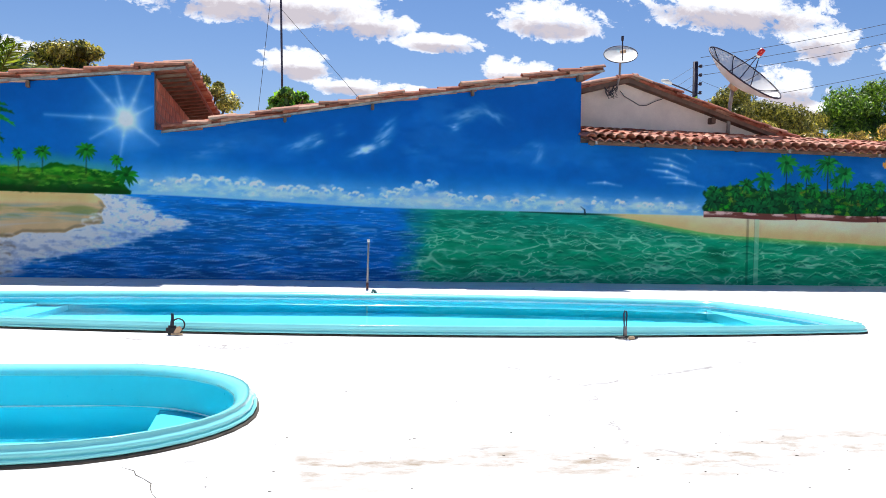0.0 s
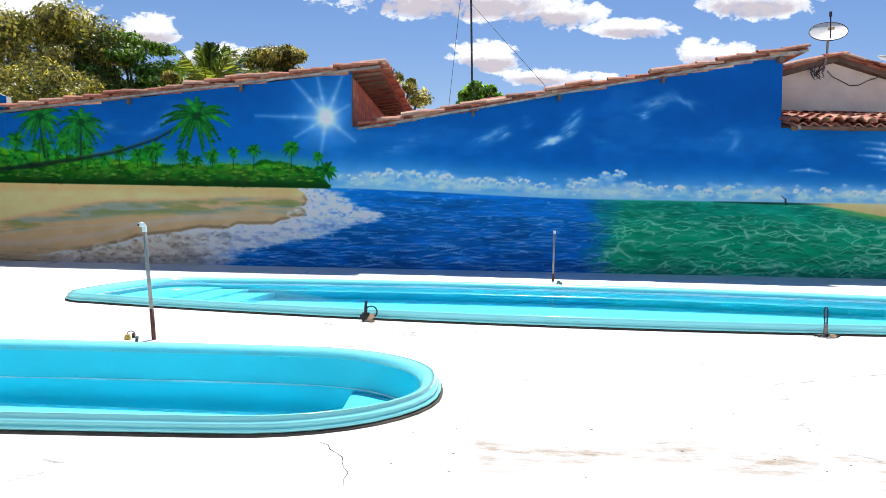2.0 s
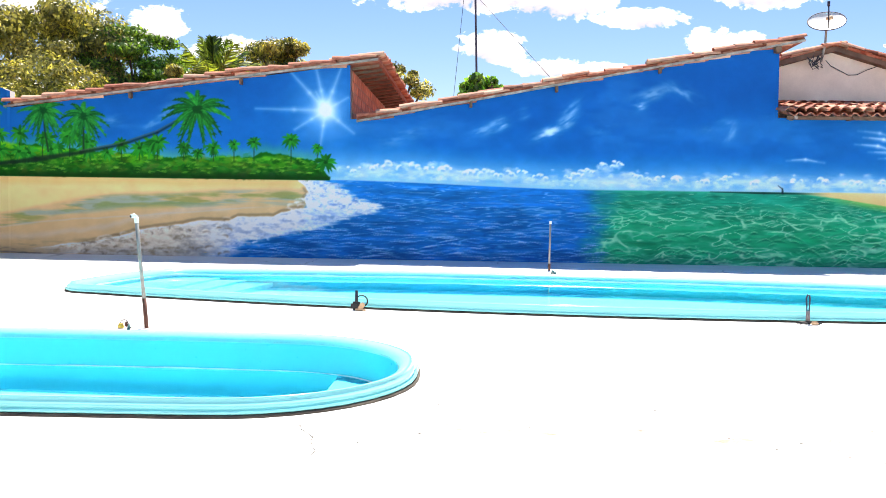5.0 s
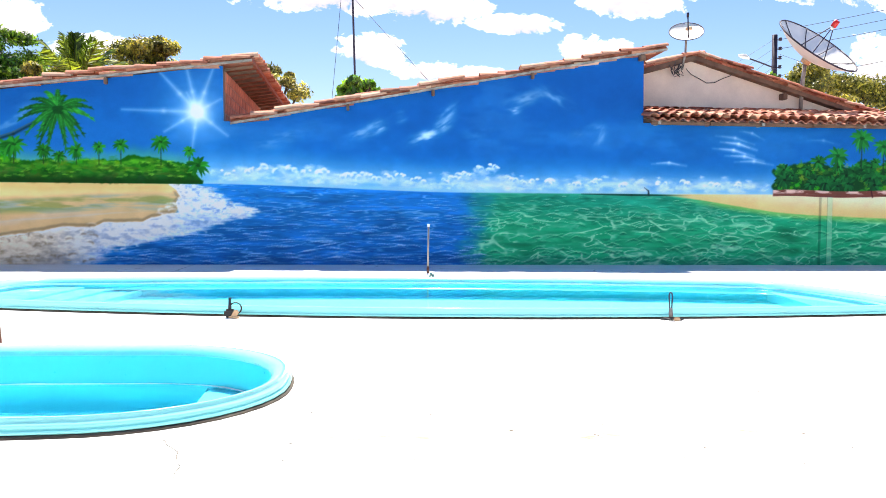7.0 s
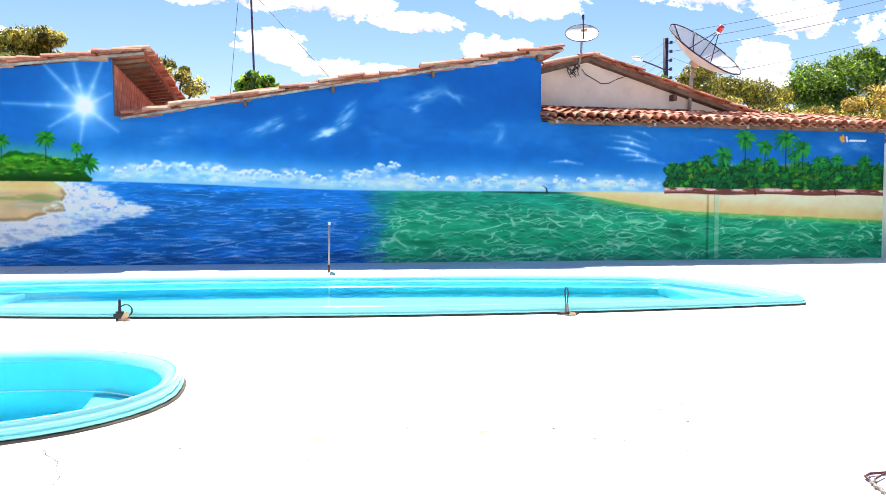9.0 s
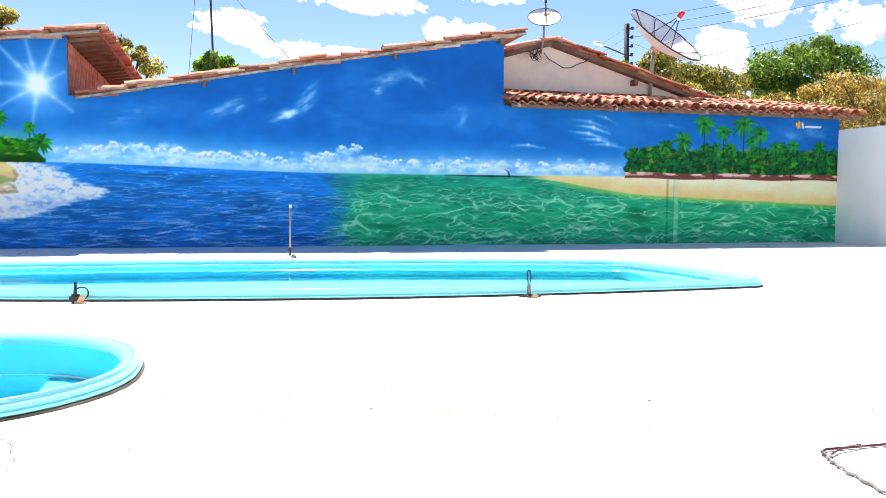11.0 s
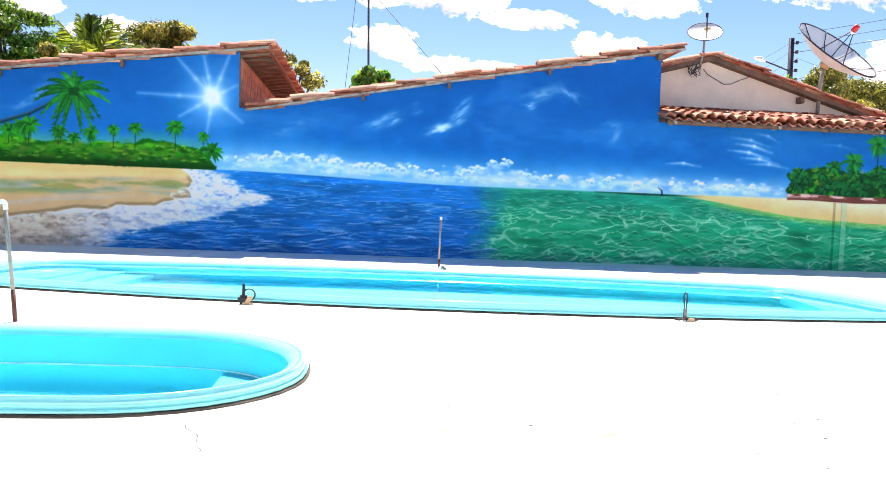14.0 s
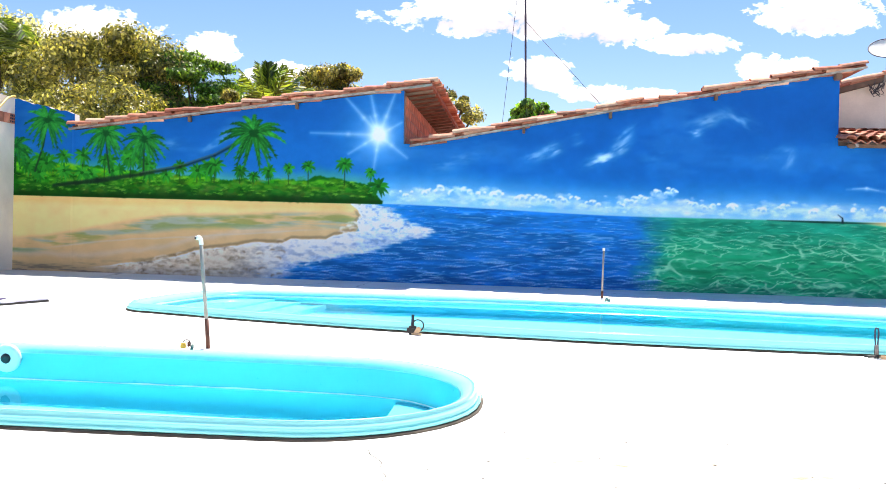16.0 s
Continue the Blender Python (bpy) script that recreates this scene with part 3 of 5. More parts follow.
    m.cover(wet * step(0.5, 0.7, fbm(x, z, 0.5, 0.06, 351)) * step(0.35, 0.0, z) * 0.6, (92, 84, 80))
    foam = np.maximum(step(0.02, -0.03, z - shore), step(-0.012, 0.012, x - cut)) * step(0.15, -0.25, x - right_end) * step(1.52, 1.48, z)
    foam_l = step(-8.7, -7.4, x)
    froth = fbm(x + 0.2 * z, z, 0.16, 0.08, 381, 5)
    fine = fbm(x, z, 0.07, 0.05, 391, 3)
    light = step(0.28, 0.66, 0.55 * froth + 0.2 * fine + 0.25 * fbm(x - 0.8 * z, z, 0.45, 0.06, 395, 3))[..., None]
    warm = step(-4.2, -6.2, x)[..., None]
    low_c = np.array((140, 168, 212.0)) * (1 - warm) + np.array((172, 148, 116.0)) * warm
    high_c = np.array((250, 252, 255.0)) * (1 - warm) + np.array((232, 222, 206.0)) * warm
    thin = step(0.05, 0.35, froth + 0.3 * step(0.6, 0.0, shore - z))
    m.cover(foam * foam_l * thin * 0.84, low_c + (high_c - low_c) * light)
    m.cover(foam * foam_l * step(0.14, 0.0, shore - z) * step(0.35, 0.55, fine) * 0.6, (252, 252, 252))
    m.cover(step(0.022, 0.0, abs(z - shore + 0.02)) * step(-8.6, -7.9, x) * step(-2.95, -3.05, x) * 0.85, (240, 240, 238))
    m.cover(step(0.05, 0.0, abs(z - shore - 0.035)) * step(-0.005, 0.01, z - shore) * step(-8.0, -7.0, x) * step(-3.1, -3.2, x) * 0.5, (104, 84, 64))
    m.cover(step(0.03, 0.0, abs(x - cut - 0.02)) * step(0.93, 1.0, z) * step(1.53, 1.50, z) * 0.8, (250, 250, 250))
    m.cover(step(0.06, 0.0, abs(x - cut + 0.05)) * step(0.005, -0.01, x - cut) * step(0.98, 1.05, z) * step(1.40, 1.34, z) * 0.45, (110, 96, 82))
    # curls of foam
    for k in range(300):
        q = rng.uniform(0, 1)
        cx = -7.6 + 5.9 * q
        top_z = float(np.interp(cx, (-7.6, -6.36, -5.1, -3.73, -3.09, -2.6, -1.7), (0.22, 0.5, 0.7, 0.8, 1.2, 1.45, 1.0)))
        low_z = float(np.interp(cx, (-7.6, -4.7, -3.3, -2.6, -1.7), (0.02, 0.02, 0.46, 0.6, 0.93)))
        cz, r, a0 = rng.uniform(low_z, top_z), rng.uniform(0.025, 0.075), rng.uniform(-0.3, 0.5)
        curl = [(cx + r * 1.5 * math.cos(math.pi * (a0 + 0.16 * s)), cz + r * 0.6 * math.sin(math.pi * (a0 + 0.16 * s))) for s in range(6)]
        bright = k % 3 > 0
        shade = (252, 252, 252) if cx > -4.6 else (236, 224, 204)
        if not bright:
            shade = (150, 168, 192) if cx > -4.6 else (122, 100, 76)
        m.dab(curl, [0.002, 0.007, 0.011, 0.011, 0.007, 0.002], shade, rng.uniform(0.2, 0.5), 0.03)
    line = np.interp(x, (-9.8, -8.0, -6.5, -4.6, -3.6), (0.42, 0.66, 0.76, 0.92, 1.0)) + 0.04 * (fbm(x, z, 0.4, 0.4, 401) - 0.5)
    m.cover(step(0.03, 0.0, abs(z - line)) * step(-9.8, -8.8, x) * step(-3.6, -4.4, x) * 0.45, (205, 196, 180))
    # grove on the left
    top = np.interp(x, (-10.2, -9.4, -8.2, -6.5, -5.2, -4.2, -3.4, -2.9, -2.66), (2.32, 2.16, 2.05, 1.98, 1.9, 1.95, 1.98, 1.9, 1.62)) + 0.12 * (fbm(x, z * 0, 0.3, 1, 411) - 0.5) * 2
    grove = step(0.02, -0.02, z - top) * step(1.495, 1.515, z) * step(-2.62, -2.66, x - 0.2 * (z - 1.5))
    m.cover(step(0.25, 0.0, z - top) * step(1.5, 1.52, z) * step(-2.5, -3.0, x) * 0.5, (60, 165, 110))
    m.cover(grove, (10, 92, 14))
    for k in range(170):
        cx = rng.uniform(-10.1, -2.95)
        crown = float(np.interp(cx, (-10.2, -8.2, -5.2, -3.4, -2.9), (2.25, 2.0, 1.86, 1.93, 1.78)))
        cz = 1.58 + (crown - 1.58) * (1 - k / 170) ** 0.8
        big = rng.uniform(0.12, 0.26)
        cz = max(cz, 1.53 + big * 0.62)
        lit = 0.45 + 0.55 * (cz - 1.5) / 0.45
        m.blot(cx, cz - 0.05, big * 1.1, big * 0.62, (4, 66, 12), 0.75, 0.35, 820 + k % 31, 0.5)
        m.blot(cx, cz, big, big * 0.5, (38 * lit, 146 * lit, 22), 0.9, 0.35, 850 + k % 31, 0.7)
        m.blot(cx - 0.02, cz + big * 0.14, big * 0.75, big * 0.28, (112 * lit, 204 * lit, 40), 0.6, 0.4, 880 + k % 31, 0.9)
    for k in range(260):
        cx = rng.uniform(-10.1, -2.75)
        cz = rng.uniform(1.55, float(np.interp(cx, (-10.2, -8.2, -5.2, -3.4, -2.7), (2.3, 2.05, 1.9, 1.98, 1.7))))
        lit = 0.35 + 0.65 * (cz - 1.5) / 0.5
        m.blot(cx, cz, rng.uniform(0.05, 0.2), rng.uniform(0.03, 0.09), (rng.uniform(20, 140) * lit, rng.uniform(130, 215) * min(lit, 1), rng.uniform(8, 40)), 0.4, 0.9, 420 + k % 41, 0.6)
    for k in range(160):
        cx, cz = rng.uniform(-10.1, -2.8), rng.uniform(1.55, 1.9)
        m.blot(cx, cz, rng.uniform(0.05, 0.12), rng.uniform(0.03, 0.06), (4, 60, 10), 0.4, 0.9, 440 + k % 41, 0.7)
        m.blot(cx + 0.03, cz + 0.05, rng.uniform(0.04, 0.10), rng.uniform(0.015, 0.03), (110, 190, 50), 0.5, 0.9, 460 + k % 41, 0.7)
    m.cover(grove * step(1.66, 1.52, z) * 0.65, (10, 50, 12))
    for k in range(26):
        m.palm(rng.uniform(-10.1, -6.0), rng.uniform(1.95, 2.4), rng.uniform(0.18, 0.3), 9.0 if k % 3 else 1.9, 11, (6, 84, 24), (44, 160, 44), (28, 50, 24), 0, 500 + k)
    for k, (cx, cz, s) in enumerate(((-5.48, 2.1, 0.19), (-4.9, 2.1, 0.2), (-4.5, 2.17, 0.15), (-4.11, 2.22, 0.17), (-3.39, 2.28, 0.22), (-2.88, 2.12, 0.14), (-5.2, 2.0, 0.15),
                                     (-6.0, 2.2, 0.25), (-6.35, 2.08, 0.22), (-2.72, 1.86, 0.26), (-6.7, 2.15, 0.2))):
        m.palm(cx, cz, s, 1.85, 13, (4, 74, 20), (34, 150, 40), (30, 60, 24), 0, 540 + k)
    for k, (cx, cz, s, ln) in enumerate(((-9.45, 3.02, 0.52, -0.25), (-8.25, 2.78, 0.5, 0.1), (-7.45, 2.68, 0.52, 0.0), (-10.12, 2.5, 0.4, 0.0))):
        m.palm(cx, cz, s, 2.0, 18, (4, 82, 36), (36, 146, 52), (22, 60, 34), ln, 560 + k)
    m.dab([(-9.3, 1.72), (-8.4, 1.84), (-7.5, 1.98), (-6.7, 2.14), (-6.0, 2.38), (-5.5, 2.66)], [0.03, 0.05, 0.036, 0.024, 0.02, 0.02], (16, 40, 30), 0.85, 0.03)
    m.dab([(-7.5, 2.02), (-6.7, 2.18), (-6.0, 2.42), (-5.5, 2.7)], [0.012, 0.012, 0.012, 0.01], (70, 84, 76), 0.6)
    m.palm(-5.22, 2.84, 0.64, 9.0, 17, (4, 76, 28), (38, 152, 50), seed=577)
    # painter's mark: a small emblem and illegible lettering
    m.blot(12.72, 2.61, 0.07, 0.085, (214, 160, 66), 1.0, 0.9, 601, 0.3)
    m.dab([(12.82, 2.64), (12.84, 2.55)], [0.02, 0.02], (250, 245, 235))
    for k in range(7):
        m.dab([(12.9 + k * 0.06, 2.56), (12.94 + k * 0.06, 2.575)], [0.018, 0.018], (240, 244, 250), 0.9)
    # the pilaster: its lit strip and dark edge lines put into the paint
    low = step(1.37, 1.36, z)
    m.cover(low * step(0.06, 0.05, abs(x - 9.70)) * 0.5, (150, 214, 176))
    m.cover(low * step(0.012, 0.004, abs(x - 9.505)) * 0.35, (8, 60, 44))
    m.cover(low * step(0.012, 0.004, abs(x - 9.64)) * 0.25, (8, 60, 44))
    # uneven brushwork, and a blue-grey tone towards the foot
    m.c *= (0.94 + 0.12 * fbm(x, z, 0.25, 0.2, 611))[..., None]
    m.cover(step(0.25, 0.0, z) * fbm(x, z, 0.4, 0.2, 621) * 0.35, (70, 78, 100))
    return m


def painted_wall():
    m = paint()
    nx, nz = m.x.shape
    tops = wall_top(m.xs)
    zz = np.minimum(m.z, tops[:, None])
    yy = np.where((m.x > 9.5) & (m.x < 9.76) & (m.z < 1.37), WALL_Y - 0.045, WALL_Y)
    yy = np.where(m.x < -8.92, yy - 0.03, yy)
    yy = yy + 0.006 * (fbm(m.x, m.z, 0.8, 0.6, 701) - 0.5)
    front = np.stack([m.x, yy, zz], -1).reshape(-1, 3)
    i, j = np.meshgrid(np.arange(nx - 1), np.arange(nz - 1), indexing="ij")
    real = (m.z[:-1, :-1] < tops[:-1, None]) | (m.z[:-1, :-1] < tops[1:, None])
    i, j = i[real], j[real]
    quads = np.stack([i * nz + j, (i + 1) * nz + j, (i + 1) * nz + j + 1, i * nz + j + 1], -1)
    # back and top: one strip a column of the outline
    base = len(front)
    back = np.stack([np.stack([m.xs, np.full(nx, WALL_Y), tops], -1), np.stack([m.xs, np.full(nx, WALL_Y + 0.18), tops], -1),
                     np.stack([m.xs, np.full(nx, WALL_Y + 0.18), 0 * tops], -1)], 1).reshape(-1, 3)
    k = np.arange(nx - 1)
    strips = [np.stack([base + k * 3 + a, base + (k + 1) * 3 + a, base + (k + 1) * 3 + a + 1, base + k * 3 + a + 1], -1) for a in (0, 1)]
    verts, faces = np.concatenate([front, back]), np.concatenate([quads, *strips])
    me = bpy.data.meshes.new("painted_wall")
    me.vertices.add(len(verts))
    me.vertices.foreach_set("co", verts.ravel())
    me.loops.add(faces.size)
    me.loops.foreach_set("vertex_index", faces.ravel())
    me.polygons.add(len(faces))
    me.polygons.foreach_set("loop_start", np.arange(0, faces.size, 4))
    me.update(calc_edges=True)
    c = np.clip(m.c.reshape(-1, 3) / 255, 0, 1)
    linear = np.where(c < 0.0405, c / 12.92, ((c + 0.055) / 1.055) ** 2.4) * PAINT
    linear = np.minimum(linear, 0.9)
    linear = np.concatenate([linear, np.full((len(back), 3), 0.3)])
    layer = me.color_attributes.new("paint", "FLOAT_COLOR", "POINT")
    layer.data.foreach_set("color", np.concatenate([linear, np.ones((len(verts), 1))], 1).astype(np.float32).ravel())
    mat = bpy.data.materials.new("mural_paint")
    mat.use_nodes = True
    n = Net(mat.node_tree)
    at = n.add("ShaderNodeTexCoord").outputs["Object"]
    tone = n.add("ShaderNodeVertexColor")
    tone.layer_name = "paint"
    grain = n.noise(at, 90.0, 4.0)
    worn = n.mix(0.22, tone.outputs[0], n.ramp(grain, (0.3, (0.5, 0.5, 0.5)), (0.7, (1, 1, 1))), "MULTIPLY")
    relief = n.add("ShaderNodeBump", {"Strength": 0.25, "Distance": 0.01, "Height": n.math("ADD", grain, n.math("MULTIPLY", n.noise(at, 7.0), 2.0))}).outputs[0]
    p = n.add("ShaderNodeBsdfPrincipled", {"Base Color": worn, "Roughness": 0.7, "Normal": relief, "Specular IOR Level": 0.12})
    n.add("ShaderNodeOutputMaterial", {0: p.outputs[0]})
    me.materials.append(mat)
    return tagged(new("wall_north", me), "plastered wall painted with a blue tropical seascape", "wall", kind="structure")


PAINT = 1.2
painted_wall()


# ---- pools ----
def rounded(corners, radius, bows, steps=10):
    """A closed outline through the corners (anticlockwise), with rounded corners and sides that bow outwards, each by its own amount."""
    pts, n = [], len(corners)
    for k in range(n):
        a, b, c = (Vector(corners[(k + d) % n]) for d in (-1, 0, 1))
        u, v = (a - b).normalized(), (c - b).normalized()
        half = u.angle(v) / 2
        r = radius[k] if isinstance(radius, (list, tuple)) else radius
        back = r / math.tan(half)
        centre = b + (u + v).normalized() * (r / math.sin(half))
        p, q = b + u * back - centre, b + v * back - centre
        turn = p.angle_signed(q)
        a0 = math.atan2(p.y, p.x)
        for s in range(steps + 1):
            ang = a0 - turn * s / steps
            pts.append(centre + Vector((math.cos(ang), math.sin(ang))) * r)
        nxt = Vector(corners[(k + 1) % n])
        r2 = radius[(k + 1) % n] if isinstance(radius, (list, tuple)) else radius
        d = (nxt - b).normalized()
        nn = Vector(corners[(k + 2) % n])
        s0, s1 = b + v * back, nxt - d * (r2 / math.tan((b - nxt).angle(nn - nxt) / 2))
        out = Vector((d.y, -d.x))
        count = max(2, int((s1 - s0).length / 0.12)) if (s1 - s0).length > 0.2 else 0
        for s in range(1, count):
            t = s / count
            pts.append(s0.lerp(s1, t) + out * bows[k] * 4 * t * (1 - t))
    return pts


def inset(pts, d):
    n, out = len(pts), []
    for k in range(n):
        along = (pts[(k + 1) % n] - pts[k]).normalized() + (pts[k] - pts[k - 1]).normalized()
        along = along.normalized() if along.length > 1e-6 else Vector((1, 0))
        out.append(pts[k] + Vector((-along.y, along.x)) * d)
    return out


def loft(bm, outline, profile):
    rings = [[bm.verts.new((p.x, p.y, z)) for p in inset(outline, d)] for d, z in profile]
    n = len(outline)
    for a, b in zip(rings, rings[1:]):
        for k in range(n):
            bm.faces.new((a[k], a[(k + 1) % n], b[(k + 1) % n], b[k]))
    return rings


def water_material():
    m = bpy.data.materials.new("pool_water")
    m.use_nodes = True
    n = Net(m.node_tree)
    at = n.add("ShaderNodeTexCoord").outputs["Object"]
    h = n.math("ADD", n.noise(at, 2.2, 2.0, 0.4), n.math("MULTIPLY", n.noise(at, 9.0, 2.0, 0.4), 0.12))
    relief = n.add("ShaderNodeBump", {"Strength": 0.35, "Distance": 0.006, "Height": h}).outputs[0]
    clear = n.add("ShaderNodeBsdfRefraction", {"Color": (0.16, 0.73, 0.92, 1), "Roughness": 0.0, "IOR": 1.33, "Normal": relief})
    gloss = n.add("ShaderNodeBsdfGlossy", {"Color": (1, 1, 1, 1), "Roughness": 0.02, "Normal": relief})
    share = n.math("MULTIPLY", n.add("ShaderNodeFresnel", {"IOR": 1.33, "Normal": relief}).outputs[0], 0.5)
    n.add("ShaderNodeOutputMaterial", {0: n.add("ShaderNodeMixShader", {0: share, 1: clear.outputs[0], 2: gloss.outputs[0]}).outputs[0]})
    return m


WATER = water_material()
POOL_FLOOR = material("pale_floor_gelcoat", rgb(236, 250, 250), 0.35, vary=0.08, scale=1.2, fine=20.0, bump=0.02)
# White that paints the bright reflection at the water's edge.
GLINT = material("painted_glint", rgb(238, 248, 250), 0.35, vary=0.1, scale=9.0)


def pool(name, label, outline, lift, rim, depth, level, floor_mat, collar, glint_height):
    """A fibreglass pool shell: rim roll with two ribs, plinth under it, walls, floor and water."""
    ob = thing(name, label, "pool")
    # Collar and plinth: dirty concrete whose dark colour also paints the rim's shadow.
    bm = bmesh.new()
    loft(bm, outline, [(-collar, -0.02), (-collar + 0.005, 0.006), (-0.01, 0.012), (0.03, 0.016), (0.035, lift * 0.4), (0.12, lift * 0.5)])
    part("plinth", bm, CONCRETE, ob, "rough dirty concrete plinth, darkened to paint the rim's shadow")
    bm = bmesh.new()
    t = lift
    roll = [(0.05, t * 0.22), (0.0, t * 0.26), (-0.005, t * 0.45), (0.018, t * 0.52), (0.024, t * 0.60), (0.012, t * 0.70), (0.022, t * 0.92), (0.05, t + 0.012),
            (rim * 0.35, t + 0.022), (rim * 0.6, t + 0.022), (rim * 0.85, t + 0.010), (rim, t - 0.012), (rim + 0.012, t - 0.04)]
    loft(bm, outline, roll)
    part("rim", bm, GELCOAT, ob, "glossy pale aqua rim", smooth=True)
    bm = bmesh.new()
    loft(bm, outline, [(rim + 0.012, t - 0.04), (rim + 0.02, level + 0.02), (rim + 0.024, level - 0.10), (rim + 0.05, -depth * 0.8), (rim + 0.16, -depth * 0.96), (rim + 0.3, -depth)])
    part("inner_wall", bm, GELCOAT_IN, ob, smooth=True)
    # Wavy white strip: the water's reflected glint, put into colour.
    bm = bmesh.new()
    sway = [0.5 * noise.noise((p.x * 1.1, p.y * 1.1, 5)) + 0.3 * noise.noise((p.x * 4, p.y * 4, 9)) for p in outline]
    rings = loft(bm, outline, [(rim + 0.032, level - 0.004), (rim + 0.028, level + glint_height)])
    for v, q in zip(rings[1], sway):
        v.co.z += 0.022 * q
    part("waterline", bm, GLINT, ob, "white line painting the reflection along the waterline")
    bm = bmesh.new()
    bm.faces.new([bm.verts.new((p.x, p.y, -depth)) for p in inset(outline, rim + 0.3)])
    part("floor", bm, floor_mat, ob)
    bm = bmesh.new()
    bm.faces.new([bm.verts.new((p.x, p.y, level)) for p in inset(outline, rim + 0.02)])
    part("water", bm, WATER, ob, "clear pool water").visible_shadow = False
    return ob


BIG = rounded([(-4.58, 9.02), (6.22, 7.84), (6.0, 10.95), (-4.3, 11.75)], [0.5, 0.3, 0.7, 0.8], [0.62, 0.12, 0.45, 0.05])
SMALL = rounded([(-5.6, 3.72), (-0.15, 3.75), (-0.15, 5.90), (-5.6, 5.82)], [0.95, 0.98, 1.0, 0.95], [0.03, 0.0, 0.05, 0.0])
big_pool = pool("large_pool", "long pale aqua fibreglass swimming pool set in white concrete", BIG, 0.075, 0.15, 1.30, 0.01, POOL_FLOOR, 0.012, 0.022)
small_pool = pool("small_pool", "small pale aqua fibreglass pool with rounded ends", SMALL, 0.062, 0.11, 0.70, -0.17, POOL_FLOOR, 0.02, 0.010)

# ---- ground ----
bm = bmesh.new()
loops = [[Vector((a, b)) for a, b in ((-400, -400), (400, -400), (400, 900), (-400, 900))],
         [Vector((a, b)) for a, b in ((-12, -13), (15, -13), (15, 19), (-12, 19))], inset(BIG, 0.08), inset(SMALL, 0.08)]
edges = []
for lp in loops:
    vs = [bm.verts.new((p.x, p.y, 0)) for p in lp]
    edges += [bm.edges.new((vs[k], vs[(k + 1) % len(vs)])) for k in range(len(vs))]
outer = bmesh.ops.triangle_fill(bm, edges=edges[:8], use_beauty=True)
bmesh.ops.triangle_fill(bm, edges=edges[4:], use_beauty=True)
for f in bm.faces:
    if f.normal.z < 0:
        f.normal_flip()


def ground_material():
    m = bpy.data.materials.new("white_concrete")
    m.use_nodes = True
    n = Net(m.node_tree)
    at = n.add("ShaderNodeTexCoord").outputs["Object"]
    xyz = n.add("ShaderNodeSeparateXYZ", {0: at})
    coarse, grain = n.noise(at, 1.3, 6.0, 0.6), n.noise(at, 40.0, 4.0)
    long = n.add("ShaderNodeVectorMath", {0: at, 1: (0.7, 1.3, 1.0)})
    long.operation = "MULTIPLY"
    wide = n.noise(long.outputs[0], 5.0, 9.0, 0.72)
    tone = n.mix(n.ramp(coarse, (0.35, (0, 0, 0)), (0.65, (1, 1, 1))), (0.66, 0.645, 0.62, 1), (0.74, 0.73, 0.715, 1))
    # sandy stain along an old joint, and scuffs
    bend = n.math("ADD", xyz.outputs[1], n.math("MULTIPLY", n.noise(at, 0.9, 3.0), 0.7))
    near = n.math("ABSOLUTE", n.math("SUBTRACT", bend, 3.98))
    strip = n.math("MULTIPLY", n.ramp(near, (0.0, (1, 1, 1)), (0.5, (0, 0, 0))), n.ramp(xyz.outputs[0], (0.0, (0, 0, 0)), (0.06, (1, 1, 1)), (1.0, (1, 1, 1))))
    stain = n.math("MULTIPLY", strip, n.ramp(wide, (0.42, (0, 0, 0)), (0.62, (1, 1, 1))))
    tone = n.mix(n.math("MULTIPLY", stain, 0.95), tone, (0.28, 0.21, 0.13, 1))
    speck = n.ramp(n.noise(at, 13.0, 3.0, 0.6), (0.70, (0, 0, 0)), (0.74, (1, 1, 1)))
    tone = n.mix(n.math("MULTIPLY", speck, 0.5), tone, (0.34, 0.31, 0.27, 1))
    warp = n.add("ShaderNodeVectorMath", {0: at, 1: n.add("ShaderNodeCombineXYZ", {0: n.math("MULTIPLY", wide, 0.35), 1: n.math("MULTIPLY", coarse, 0.5)}).outputs[0]}).outputs[0]
    cell = n.add("ShaderNodeTexVoronoi", {"Vector": warp, "Scale": 0.42})
    cell.feature = "DISTANCE_TO_EDGE"
    crack = n.math("MULTIPLY", n.ramp(cell.outputs["Distance"], (0.0, (1, 1, 1)), (0.006, (0, 0, 0))), n.ramp(coarse, (0.5, (0, 0, 0)), (0.58, (1, 1, 1))))
    tone = n.mix(n.math("MULTIPLY", crack, 0.8), tone, (0.16, 0.14, 0.12, 1))
    relief = n.add("ShaderNodeBump", {"Strength": 0.3, "Distance": 0.01, "Height": n.math("ADD", grain, wide)}).outputs[0]
    p = n.add("ShaderNodeBsdfPrincipled", {"Base Color": tone, "Roughness": 0.75, "Normal": relief, "Specular IOR Level": 0.3})
    n.add("ShaderNodeOutputMaterial", {0: p.outputs[0]})
    return m


ground = part("ground", bm, ground_material())
tagged(ground, "white-painted concrete yard with sandy stains and cracks", "ground", kind="structure")


# ---- side walls ----
def wall_box(name, label, *a):
    return tagged(part(name, boxed(*a), PLASTER if "west" in name else WHITEWASH), label, "wall", kind="structure")


